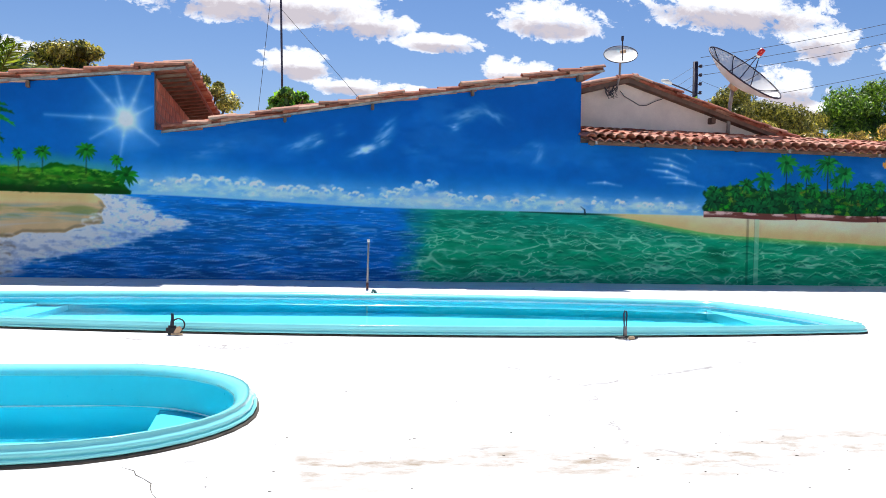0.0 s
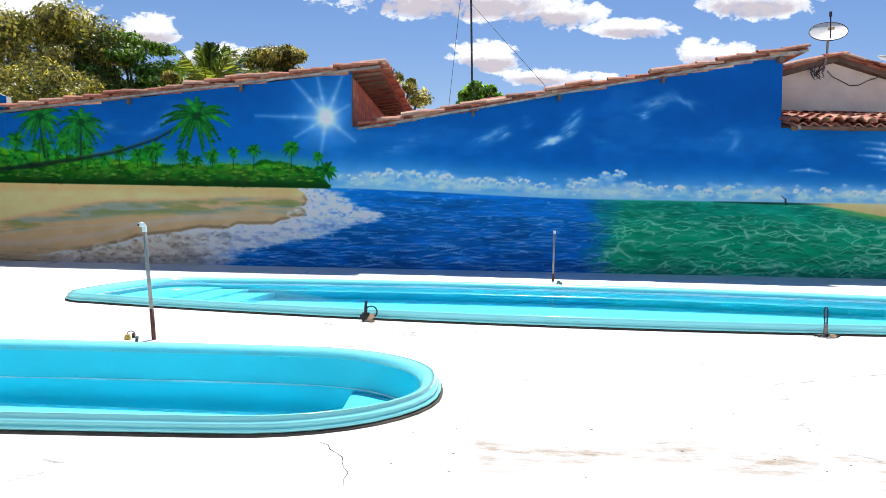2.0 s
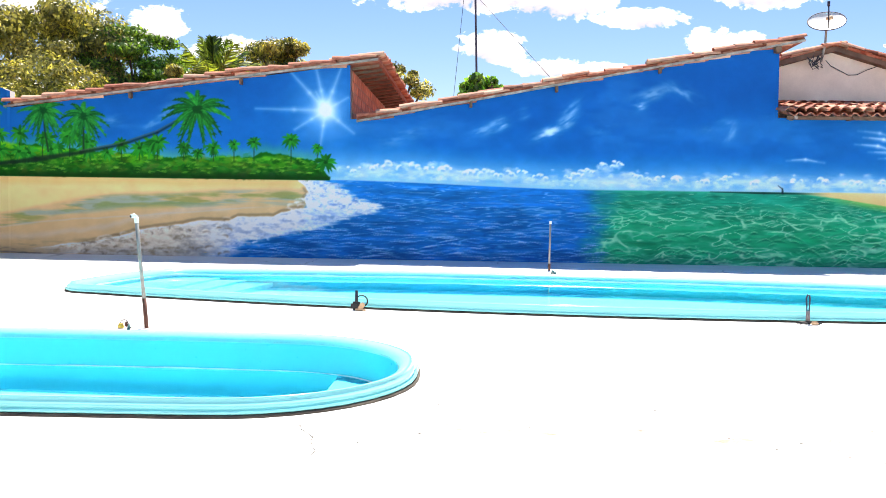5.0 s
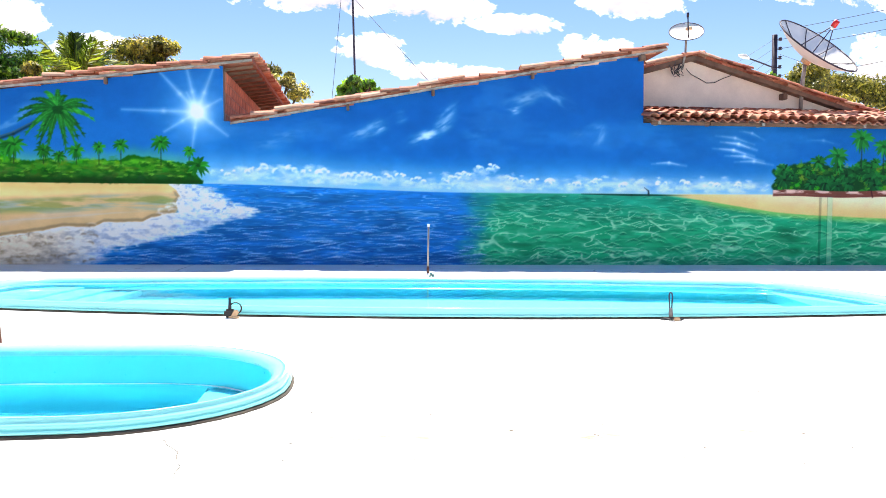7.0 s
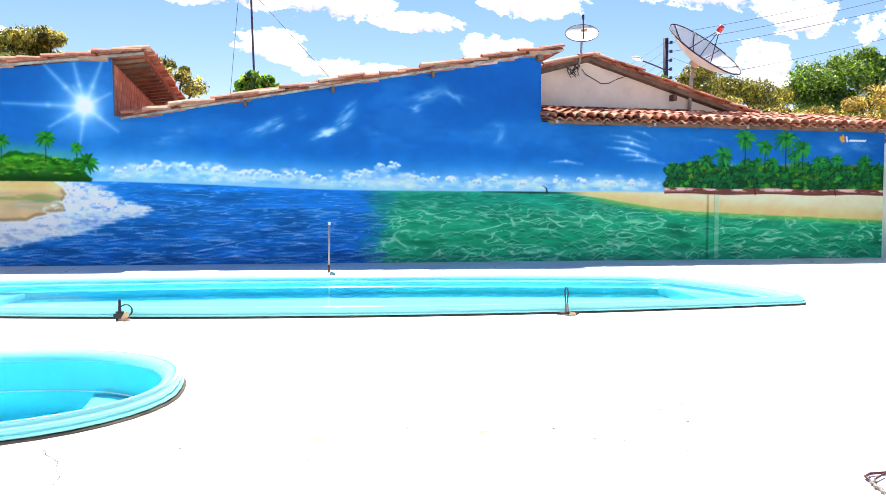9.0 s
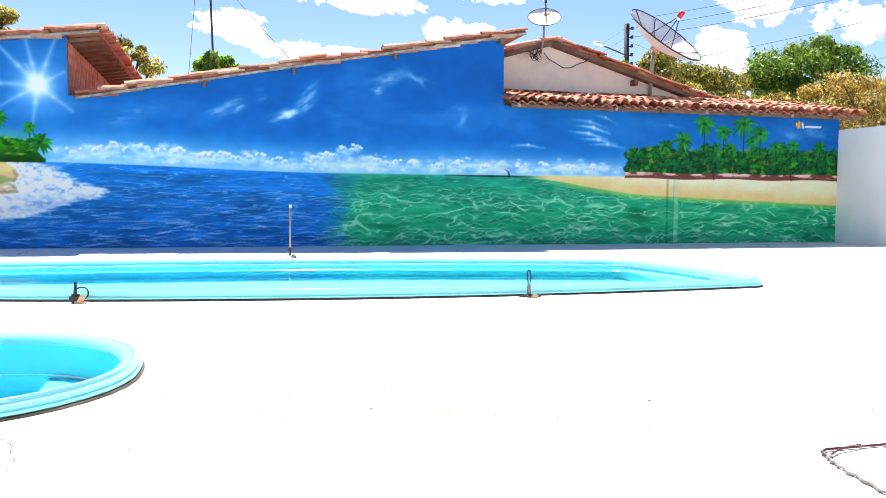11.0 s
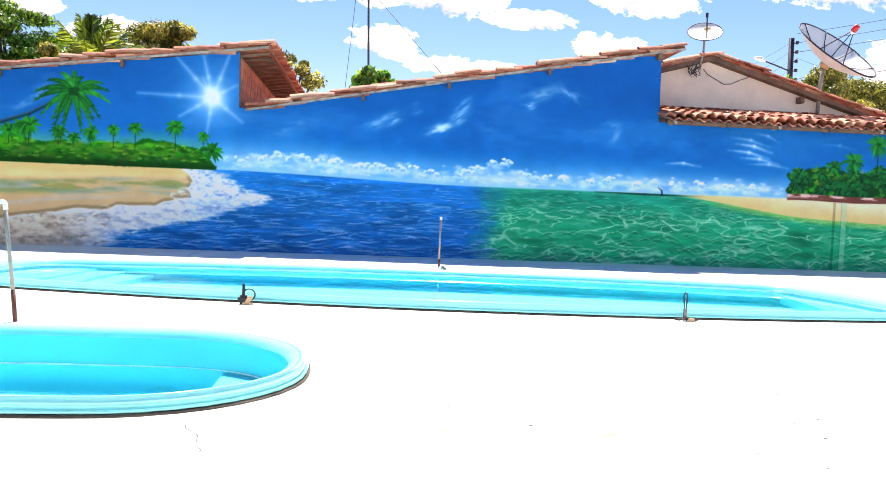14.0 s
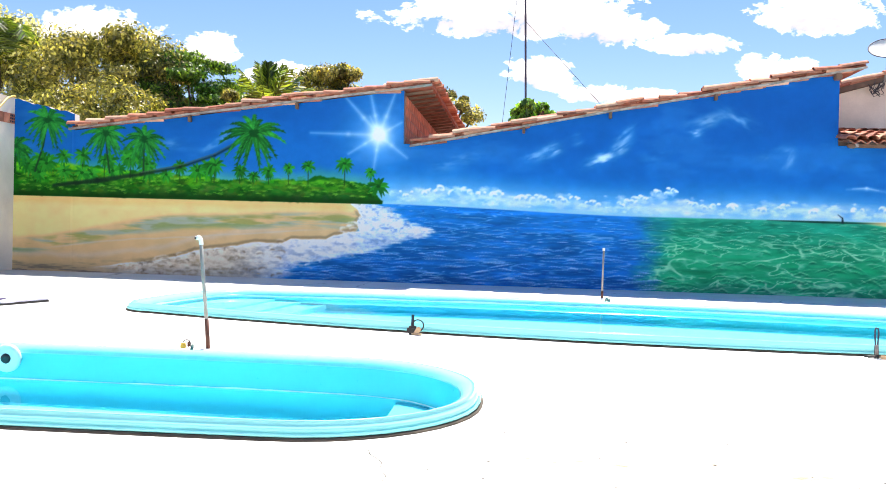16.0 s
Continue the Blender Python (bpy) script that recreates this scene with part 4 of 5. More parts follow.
# The east wall is a plain box; no crack is built into it.
wall_box("wall_east", "tall white-painted boundary wall", 13.78, 13.98, -12, 15.95, -0.1, 2.52)
# Unseen wall behind the camera, added to close the yard and help reflections.
wall_box("wall_south", "plain white wall, unseen, added to close the yard", -10.35, 13.98, -12.2, -12, 0, 2.8)
wall_box("wall_west", "white boundary wall beside the gate", -10.35, -10.15, -12, 11.8, 0, 3.4)
post = wall_box("wall_west_post", "white gate post against the painted wall", -10.35, -10.15, 15.45, 15.95, 0, 2.9)
lintel = wall_box("wall_west_lintel", "unfinished lintel of plaster and hollow brick over the gate", -10.34, -10.16, 11.8, 15.95, 2.62, 3.46)
LINTEL_BRICK = mesh_of("brick", boxed(-0.03, 0.012, 0, 0.285, 0, 0.2, bevel=0.006), BRICK)
for k in range(13):
    b = new("brick", LINTEL_BRICK)
    b.parent = lintel
    b.location = (-10.158, 12.0 + k * 0.297, 2.93)
part("hollow_brick_end", boxed(-10.18, -10.142, 15.74, 15.92, 2.93, 3.13, bevel=0.004), BRICK, lintel, "end of a hollow brick with its holes")
# Holes as black blocks: the shade inside them put into the colour.
for a in range(3):
    for c in range(3):
        part("brick_hole", boxed(-10.15, -10.139, 15.76 + a * 0.053, 15.795 + a * 0.053, 2.95 + c * 0.06, 2.99 + c * 0.06), BLACK, lintel)
hose = thing("hose", "thin yellow hose draped over the brick lintel", "hose")
part("hose_pipe", tubed([(-10.2, 16.0, 3.50), (-10.15, 15.85, 3.485), (-10.11, 15.6, 3.40), (-10.10, 15.3, 3.15), (-10.10, 15.0, 2.98), (-10.11, 14.6, 2.93), (-10.11, 14.0, 2.92), (-10.13, 13.2, 2.98)], 0.02, 8), YELLOW, hose, "", True)
gate = thing("gate", "tall brown sheet-metal gate, shut", "gate")
part("gate_leaf", boxed(-10.30, -10.27, 11.82, 15.43, 0.05, 2.6), GATE, gate)
for k in range(9):
    y = 11.9 + k * 0.43
    part("gate_rib", boxed(-10.27, -10.245, y, y + 0.04, 0.05, 2.6, bevel=0.006), GATE, gate)


# ---- roofs ----
def tile_mesh(name, r0, r1, length, mat, segs=6):
    """A half-round clay tile along +x, bulging up, thin and slightly tapered."""
    bm = bmesh.new()
    rings = []
    for xx, r in ((0, r0), (length, r1)):
        for rr in (r, r - 0.014):
            rings.append([bm.verts.new((xx, -rr * math.cos(math.pi * k / segs), rr * math.sin(math.pi * k / segs) * 0.8)) for k in range(segs + 1)])
    a, b, c, d = rings
    for k in range(segs):
        bm.faces.new((a[k], c[k], c[k + 1], a[k + 1]))
        bm.faces.new((b[k + 1], d[k + 1], d[k], b[k]))
        bm.faces.new((a[k + 1], b[k + 1], b[k], a[k]))
        bm.faces.new((c[k], d[k], d[k + 1], c[k + 1]))
    bm.faces.new((a[0], b[0], d[0], c[0]))
    bm.faces.new((a[segs], c[segs], d[segs], b[segs]))
    return mesh_of(name, bm, mat)


TILE_ME = tile_mesh("tile", 0.105, 0.088, 0.5, TILE)


def verge(parent, x0, z0, x1, z1, y, lean=0.0):
    """Tiles laid one over the other along a sloping roof edge: cover tiles, and channel tiles under and between them."""
    run = math.hypot(x1 - x0, z1 - z0)
    slope = math.atan2(z1 - z0, x1 - x0)
    up = 1 if z1 > z0 else -1
    count = int(run / 0.40)
    for row in range(4):
        for k in range(count + 1):
            t = (k + (0.5 if row in (1, 3) else 0.0)) * 0.40 / run
            if t > 1.0:
                continue
            if row != 1 and random.random() < 0.07:
                continue
            ob = new("tile", TILE_ME)
            ob.parent = parent
            x, z = x0 + (x1 - x0) * t, z0 + (z1 - z0) * t
            tilt = -slope + up * 0.06 + random.uniform(-0.07, 0.07)
            flip = math.pi if row in (1, 3) else 0.0
            m = Matrix.Translation((x + random.uniform(-0.05, 0.05), y + (row * 0.105 if row < 3 else 0.075) + random.uniform(-0.03, 0.03), z + (0.0, 0.03, 0.035, 0.03)[row] + (0.035 if row == 0 else 0.0) + random.uniform(-0.022, 0.022)))
            m = m @ Matrix.Rotation(tilt, 4, "Y")
            ob.matrix_basis = m @ Matrix.Rotation(flip, 4, "X")


def mono_roof(name, label, x0, z0, x1, z1, y0, y1, board):
    """A single-pitch roof that rises along x: deck, battens, board and verge tiles."""
    ob = thing(name, label, "roof", kind="structure")
    dz = 0.07
    part("deck", prism([(x0, z0), (x1, z1), (x1, z1 + dz), (x0, z0 + dz)], y0 + 0.06, y1), UNDERSIDE, ob, "dark roof timber and tile undersides")
    part("verge_board", prism([(x0, z0 - 0.01), (x1, z1 - 0.01), (x1, z1 + 0.03), (x0, z0 + 0.03)], y0, y0 + 0.055), board, ob, "weathered edge board under the tiles")
    verge(ob, x0, z0 + 0.055, x1 - 0.35, z1 + 0.055 - 0.35 * (z1 - z0) / (x1 - x0), y0 + 0.04)
    return ob


first = mono_roof("roof_left", "sloping clay-tile roof edge along the painted wall", -8.98, 2.84, -1.72, 3.80, 15.86, 24.3, FASCIA)
second = mono_roof("roof_middle", "long rising clay-tile roof edge along the painted wall", -2.12, 2.625, 6.25, 4.21, 15.86, 24.0, FASCIA)
for k in range(16):
    y = 16.2 + k * 0.5
    part("batten", prism([(-2.6, 3.60), (-1.74, 3.72), (-1.74, 3.77), (-2.6, 3.65)], y, y + 0.06), TIMBER, first)
for roof, xs in ((first, (-6.5, -4.35)), (second, (0.05, 1.66, 3.58))):
    for x in xs:
        z = float(wall_top(x))
        part("purlin_end", boxed(x - 0.025, x + 0.03, 15.84, 15.94, z - 0.12, z - 0.005, bevel=0.008), TIMBER, roof)
part("purlin_end", boxed(5.68, 5.79, 15.78, 15.94, 3.98, 4.09, bevel=0.012), TIMBER, second)

for k in range(41):
    for row in range(2):
        ob = new("tile", TILE_ME)
        ob.parent = first
        ob.matrix_basis = (Matrix.Translation((-1.60 - 0.36 * row + random.uniform(-0.03, 0.03), 16.0 + k * 0.2 + random.uniform(-0.02, 0.02), 3.90 - 0.045 * row + random.uniform(-0.01, 0.015)))
                           @ Matrix.Rotation(math.pi + random.uniform(-0.08, 0.08), 4, "Z") @ Matrix.Rotation(0.10 + random.uniform(-0.04, 0.04), 4, "Y"))

# brick flank of the taller building
flank = tagged(part("wall_flank", boxed(-2.46, -2.27, 16.15, 24.2, 2.3, 3.66), MORTAR), "unplastered red hollow-brick flank wall under the eaves", "wall", kind="structure")
BRICK_ME = mesh_of("brick", boxed(-0.02, 0.008, 0, 0.285, 0, 0.185, bevel=0.006), BRICK)
for r in range(6):
    for k in range(27):
        b = new("brick", BRICK_ME)
        b.parent = flank
        b.location = (-2.27 + random.uniform(-0.004, 0.004), 16.2 + k * 0.297 + (0.148 if r % 2 else 0), 2.46 + r * 0.2)

# low roof over the right stretch of the wall
low_roof = thing("roof_right", "weathered red clay-tile lean-to roof over the wall", "roof", kind="structure")
RX0, RX1, RY0, RY1, RZ0, RZ1 = 5.90, 14.25, 15.62, 18.05, 2.875, 3.33
rise = (RZ1 - RZ0) / (RY1 - RY0)
bm = bmesh.new()
cols = int((RX1 - RX0) / 0.2)
ridge = [[], []]
for k in range(cols * 6 + 1):
    x = RX0 + k * 0.2 / 6
    dip = -0.035 + 0.03 * math.cos(2 * math.pi * k / 6)
    for e, (y, z) in enumerate(((RY0 + 0.02, RZ0), (RY1, RZ1))):
        ridge[e].append((bm.verts.new((x, y, z + dip)), bm.verts.new((x, y, z + dip - 0.02))))
for k in range(cols * 6):
    (a, a2), (b, b2), (c, c2), (d, d2) = ridge[0][k], ridge[0][k + 1], ridge[1][k + 1], ridge[1][k]
    bm.faces.new((a, b, c, d))
    bm.faces.new((a2, d2, c2, b2))
    bm.faces.new((a, a2, b2, b))
part("channel_tiles", bm, TILE_MASS, low_roof)
for k in range(cols + 1):
    for r in range(6):
        ob = new("tile", TILE_ME)
        ob.parent = low_roof
        y = RY0 - 0.03 + r * 0.405 + random.uniform(-0.03, 0.03)
        ob.matrix_basis = (Matrix.Translation((RX0 + k * 0.2 + random.uniform(-0.015, 0.015), y, RZ0 + 0.0 + r * 0.405 * rise + random.uniform(-0.01, 0.012)))
                           @ Matrix.Rotation(math.pi / 2 + random.uniform(-0.14, 0.14), 4, "Z") @ Matrix.Rotation(-math.atan(rise) + 0.05 + random.uniform(-0.05, 0.05), 4, "Y"))
part("fascia", boxed(RX0, RX1 - 0.1, 15.70, 15.76, 2.735, 2.80, bevel=0.008), TIMBER, low_roof, "weathered eaves board")
for k in range(8):
    x = RX0 + 0.12 + k * 1.05
    part("rafter_tail", prism([(x, 2.74), (x + 0.05, 2.74), (x + 0.05, 2.80), (x, 2.80)], 15.66, 16.1), FASCIA if k % 2 == 0 else TIMBER, low_roof)

# gable house behind
house = thing("house", "cream-plastered gable house with a clay-tile roof", "house")
part("gable_wall", prism([(5.2, 2.0), (14.0, 2.0), (14.0, 2.5), (7.62, 4.40), (5.2, 3.72)], 18.06, 18.24), PLASTER, house)
hroof = part("roof", prism([(5.0, 3.69), (7.62, 4.40), (14.2, 2.47), (14.2, 2.55), (7.62, 4.50), (5.0, 3.79)], 17.86, 24.0), TIMBER, house, "dark-edged clay-tile roof")
verge(hroof, 5.0, 3.79, 7.4, 4.47, 17.9)
verge(hroof, 7.66, 4.50, 13.8, 2.70, 17.9)
part("bracket", boxed(9.68, 9.78, 17.84, 18.05, 3.58, 3.72, bevel=0.01), TIMBER, house)


# ---- pool fittings ----
def ledge(parent, name, outline, rim, keep, top, bottom, mat, label):
    """A solid step inside a pool: the part of the pool's outline for which keep(x, y) is true."""
    pts = [p for p in inset(outline, rim) if keep(p.x, p.y)]
    bm = bmesh.new()
    rings = [[bm.verts.new((p.x, p.y, z)) for p in pts] for z in (top, bottom)]
    f = bm.faces.new(rings[0])
    for k in range(len(pts)):
        j = (k + 1) % len(pts)
        bm.faces.new((rings[0][k], rings[1][k], rings[1][j], rings[0][j]))
    bmesh.ops.recalc_face_normals(bm, faces=bm.faces)
    bmesh.ops.bevel(bm, geom=list(f.edges), offset=0.02, segments=2, affect="EDGES", clamp_overlap=True)
    return part(name, bm, mat, parent, label)


def ordered(outline, start):
    k = min(range(len(outline)), key=lambda i: (outline[i] - Vector(start)).length)
    return outline[k:] + outline[:k]


NOZZLE = material("green_plastic", rgb(40, 96, 96), 0.4, vary=0.2, scale=10.0)
STEP = material("pale_step_gelcoat", rgb(205, 246, 248), 0.3, vary=0.06, scale=2.0, bump=0.02)
ledge(small_pool, "step", ordered(SMALL, (-5.6, 4.7)), 0.134, lambda x, y: x > -0.86 + 0.10 * max(0.0, 5.0 - y), -0.215, -0.70, STEP, "pale moulded step")
for k, (edge, top) in enumerate(((-3.5, -0.20), (-3.1, -0.45), (-2.7, -0.72))):
    ledge(big_pool, "step", ordered(BIG, (6.1, 9.3)), 0.30 + 0.004 * k, lambda x, y, e=edge: x < e + 0.12 * (y - 10), top, -1.30, STEP, "pale moulded step")
ledge(big_pool, "step", ordered(BIG, (-4.3, 10)), 0.30, lambda x, y: x > 5.40 + 0.2 * (y - 9.3), -0.22, -1.30, STEP, "pale moulded step")
for shell, q, (x, y, z) in ((big_pool, 1.0, (1.32, 11.93, 0.08)), (small_pool, 0.5, (-2.40, 6.05, 0.07))):
    part("nozzle", tubed([(x - 0.035 * q, y + 0.10 * q, z - 0.01), (x - 0.02 * q, y + 0.06 * q, z + 0.035 * q), (x, y, z + 0.03 * q), (x + 0.012 * q, y - 0.05 * q, z - 0.03 * q)],
                         [0.014 * q, 0.02 * q, 0.02 * q, 0.024 * q], 10), NOZZLE, shell, "dark green plastic water nozzle", True)
inlet = part("inlet", lathe(bmesh.new(), [(0.012, 0.016), (0.045, 0.018), (0.09, 0.012), (0.105, 0.002), (0.105, -0.02)], sides=24), WHITE_PVC, small_pool, "round white plastic inlet plate", True)
inlet.matrix_basis = pose(-3.683, 5.735, -0.014, 90, 0, 0)
hole = part("inlet_nozzle", lathe(bmesh.new(), [(0.02, 0.03), (0.034, 0.028), (0.038, 0.02), (0.038, 0.0)], sides=16), BLACK, inlet, "dark nozzle", True)
hole.location = (0.005, 0.0, 0.0)

near_pole = thing("shower_pole", "leaning grey pipe with white spout beside the small pool", "pole", "standing pipes", at=(-2.455, 6.53, 0))
part("foot_pipe", tubed([(0, 0, -0.03), (-0.022, 0, 0.24)], 0.017, 10), RUST, near_pole, "brown-painted lower pipe", True)
part("pipe", tubed([(-0.022, 0, 0.235), (-0.055, 0, 0.56), (-0.082, 0, 0.86)], 0.015, 10), STEEL, near_pole, "grey metal pipe", True)
part("coupling", tubed([(-0.080, 0, 0.845), (-0.086, 0, 0.895)], 0.018, 12), WHITE_PVC, near_pole, "white plastic coupling", True)
part("spout", tubed([(-0.082, 0.0, 0.895), (-0.098, -0.012, 0.905), (-0.115, -0.03, 0.90)], [0.014, 0.019, 0.016], 12), WHITE_PVC, near_pole, "white plastic spout", True)
# Solid black plug painting the shaded inside of the spout.
part("spout_hole", tubed([(-0.113, -0.028, 0.900), (-0.119, -0.035, 0.899)], 0.010, 10), BLACK, near_pole)
far_pole = thing("shower_pole", "thin grey pipe standing behind the large pool", "pole", "standing pipes", at=(1.405, 13.75, 0))
part("pipe", tubed([(0, 0, -0.03), (0.0, 0, 0.4), (0.006, 0, 0.78)], 0.016, 10), STEEL, far_pole, "grey metal pipe", True)
part("foot_pipe", tubed([(0, 0, 0.0), (0, 0, 0.11)], 0.021, 10), RUST, far_pole, "dark lower sleeve", True)
part("cap", tubed([(0.006, 0, 0.77), (0.006, 0, 0.815)], 0.022, 10), WHITE_PVC, far_pole, "pale cap", True)


def arc(cx, cy, cz, r, a0, a1, n=10, tilt=(1, 0)):
    return [(cx + r * math.cos(a) * tilt[0], cy + r * math.cos(a) * tilt[1], cz + r * math.sin(a)) for a in (radians(a0 + (a1 - a0) * k / n) for k in range(n + 1))]


tap = thing("pool_light_lead", "black cable stub with a beige plug on the pool edge", "cable", at=(-0.965, 7.98, 0))
part("stub", tubed([(-0.005, 0, 0.0), (0.0, 0, 0.10), (0.002, 0, 0.19)], [0.02, 0.016, 0.014], 8), DARK_METAL, tap, "dark metal stub", True)
part("coil", tubed(arc(0.055, -0.01, 0.09, 0.055, -100, 210, 14), 0.007, 6), BLACK, tap, "black coiled lead", True)
part("plug", boxed(-0.05, 0.06, -0.05, 0.0, 0.0, 0.085, bevel=0.02), BLACK, tap, "black plug body")
body = part("plug_cover", boxed(-0.024, 0.024, -0.012, 0.012, 0.0, 0.085, bevel=0.01), BEIGE, tap, "beige plastic cover")
body.matrix_basis = pose(0.035, -0.06, 0.005, 10, 30, 10)
part("plug_tail", tubed([(0.0, -0.055, 0.012), (0.06, -0.075, 0.012), (0.10, -0.07, 0.012)], 0.011, 6), BEIGE, tap, "beige tail", True)

stake = thing("cable_stake", "doubled dark cable standing up with a knotted foot", "cable", at=(3.2, 7.58, 0))
part("cable_loop", tubed([(-0.012, 0, 0.0), (-0.010, 0, 0.12), (-0.018, 0, 0.24), (-0.008, 0, 0.268), (0.008, 0, 0.262), (0.014, 0, 0.23), (0.010, 0, 0.12), (0.016, 0, 0.0)], 0.0075, 7), DARK_METAL, stake, "grey-brown doubled cable", True)
part("binding", tubed([(0, 0, 0.03), (0.0, 0, 0.12)], 0.017, 8), TAPE, stake, "grey tape binding", True)
part("tail", tubed([(-0.1, 0.0, 0.012), (-0.05, -0.02, 0.02), (0.0, -0.01, 0.014), (0.06, -0.03, 0.02), (0.12, -0.01, 0.012)], 0.010, 6), BLACK, stake, "black cable tail", True)
part("tail", tubed([(-0.08, -0.03, 0.010), (0.0, -0.04, 0.022), (0.09, -0.05, 0.010)], 0.008, 6), BLACK, stake, "", True)
part("plug", boxed(0.01, 0.075, -0.07, -0.035, 0.0, 0.032, bevel=0.01), BEIGE, stake, "beige plug")

valve = thing("valve", "small tap with a red handle, black hose and yellow fitting", "tap", at=(-2.62, 6.50, 0))
valve.scale = (0.72, 0.72, 0.72)
part("fitting", lathe(bmesh.new(), [(0.022, 0.0), (0.034, 0.006), (0.034, 0.03), (0.026, 0.04), (0.026, 0.055), (0.012, 0.06)], (-0.045, -0.01, 0), 14), YELLOW, valve, "yellow plastic fitting", True)
part("handle", boxed(0.0, 0.026, -0.012, 0.012, 0.015, 0.075, bevel=0.006), RUST, valve, "dark red handle")
part("hose", tubed(arc(-0.01, 0, 0.05, 0.045, 190, -30, 12), 0.005, 6), BLACK, valve, "black hose loop", True)
part("hose_end", tubed([(0.028, 0, 0.03), (0.06, -0.01, 0.012), (0.075, -0.02, 0.010)], 0.008, 6), BLACK, valve, "", True)

lead = thing("power_cable", "brown two-core cable lying bent on the concrete", "cable")
part("cable", tubed([(3.6, 2.60, 0.008), (3.2, 2.64, 0.008), (2.86, 2.665, 0.008), (2.66, 2.665, 0.008), (2.56, 2.66, 0.010), (2.515, 2.63, 0.012), (2.505, 2.58, 0.008)], 0.0055, 7), CABLE, lead, "", True)
part("cable", tubed([(2.72, 2.66, 0.018), (2.60, 2.635, 0.014), (2.53, 2.595, 0.012), (2.503, 2.56, 0.010)], 0.004, 7), CABLE, lead, "", True)
twist = [(2.505 - 0.10 * t + 0.006 * math.sin(t * 46), 2.585 - 0.42 * t * t - 0.12 * t + 0.006 * math.cos(t * 46), 0.009) for t in (k / 40 for k in range(41))]
part("twisted_joint", tubed(twist, [0.0075 if k % 9 < 5 else 0.0055 for k in range(41)], 7), TAPE, lead, "grey taped twisted wires", True)
part("thin_wire", tubed([(2.66, 2.655, 0.02), (2.8, 2.62, 0.012), (3.2, 2.55, 0.006)], 0.0015, 5), TAPE, lead, "", True)

# folded banner on the ground by the gate
VINYL = material("greyish_vinyl", rgb(222, 218, 228), 0.4, vary=0.2, scale=3.0, fine=30.0)
banner = thing("banner", "white printed plastic banner folded flat on the concrete", "banner", at=(-6.93, 9.4, 0))


def sheet(size, low, high, uneven):
    """A crumpled rectangle between two heights, for the vinyl and the shadow sheet under it."""
    bm, n = bmesh.new(), 14
    grid = [[bm.verts.new((size * (-1.0 + 2.0 * a / n + 0.35 * (b / n - 0.5)), size * (-0.62 + 1.2 * b / n - 0.18 * a / n), high + uneven * noise.noise((a * 0.7, b * 0.7, 3)))) for b in range(n + 1)] for a in range(n + 1)]
    for a in range(n):
        for b in range(n):
            bm.faces.new((grid[a][b], grid[a + 1][b], grid[a + 1][b + 1], grid[a][b + 1]))
    made = bmesh.ops.extrude_face_region(bm, geom=list(bm.faces))
    bmesh.ops.translate(bm, vec=(0, 0, low - high), verts=[v for v in made["geom"] if isinstance(v, bmesh.types.BMVert)])
    bmesh.ops.recalc_face_normals(bm, faces=bm.faces)
    return bm


# Black layer painting the shadow along the banner's lower edge.
part("backing", sheet(1.0, -0.004, 0.026, 0.008), BLACK, banner, "black sheet painting the shadow under the banner")
part("sheet", sheet(0.995, 0.028, 0.044, 0.012), VINYL, banner)
INK = material("purple_ink", rgb(84, 70, 120), 0.5, vary=0.3, scale=8.0)
for k in range(24):
    x, y = -0.85 + 0.21 * (k % 8), -0.38 + 0.28 * (k // 8) - 0.03 * (k % 8)
    part("print_bar", boxed(x, x + random.uniform(0.1, 0.24), y, y + 0.1, 0.040, 0.058), INK, banner)

# crack in the slab
bm = bmesh.new()
path = [(-0.66, 3.72), (-0.60, 3.66), (-0.585, 3.60), (-0.55, 3.55), (-0.51, 3.48), (-0.505, 3.42), (-0.485, 3.34), (-0.46, 3.28), (-0.465, 3.2), (-0.45, 3.1), (-0.43, 2.98)]
tube(bm, [(x, y, 0.0005) for x, y in path], [0.0005, 0.0018, 0.0022, 0.001, 0.0022, 0.0018, 0.0008, 0.0018, 0.0014, 0.0008, 0.0004], 5)
tagged(part("crack", bm, CONCRETE), "thin dark crack in the concrete yard", "crack", kind="structure")
bm = bmesh.new()
for k in range(110):
    x, y = random.uniform(-0.6, 5.5), random.choice((random.uniform(2.2, 7.2), random.gauss(3.75, 0.25)))
    s = random.uniform(0.0015, 0.0045)
    made = bmesh.ops.create_icosphere(bm, subdivisions=1, radius=s, matrix=Matrix.Translation((x, y, s * 0.2)) @ Matrix.Diagonal((random.uniform(0.8, 2.5), 1, 0.5, 1)))
tagged(part("grit", bm, CONCRETE), "scattered dark grit and dry leaf bits on the concrete", "grit", kind="stuff")


# ---- aerials on the roofs ----
def bowl(bm, radius, depth, rings=6, sides=28, thick=0.01):
    """A shallow dish opening along +z with its vertex at the origin."""
    for face in (0, 1):
        rows = [[bm.verts.new((radius * r / rings * math.cos(2 * math.pi * k / sides), radius * r / rings * math.sin(2 * math.pi * k / sides),
                               depth * (r / rings) ** 2 - face * thick)) for k in range(sides)] for r in range(1, rings + 1)]
        tip = bm.verts.new((0, 0, -face * thick))
        for k in range(sides):
            j = (k + 1) % sides
            bm.faces.new((tip, rows[0][k], rows[0][j]) if not face else (tip, rows[0][j], rows[0][k]))
            for a, b in zip(rows, rows[1:]):
                bm.faces.new((a[k], b[k], b[j], a[j]) if not face else (a[k], a[j], b[j], b[k]))
    return bm


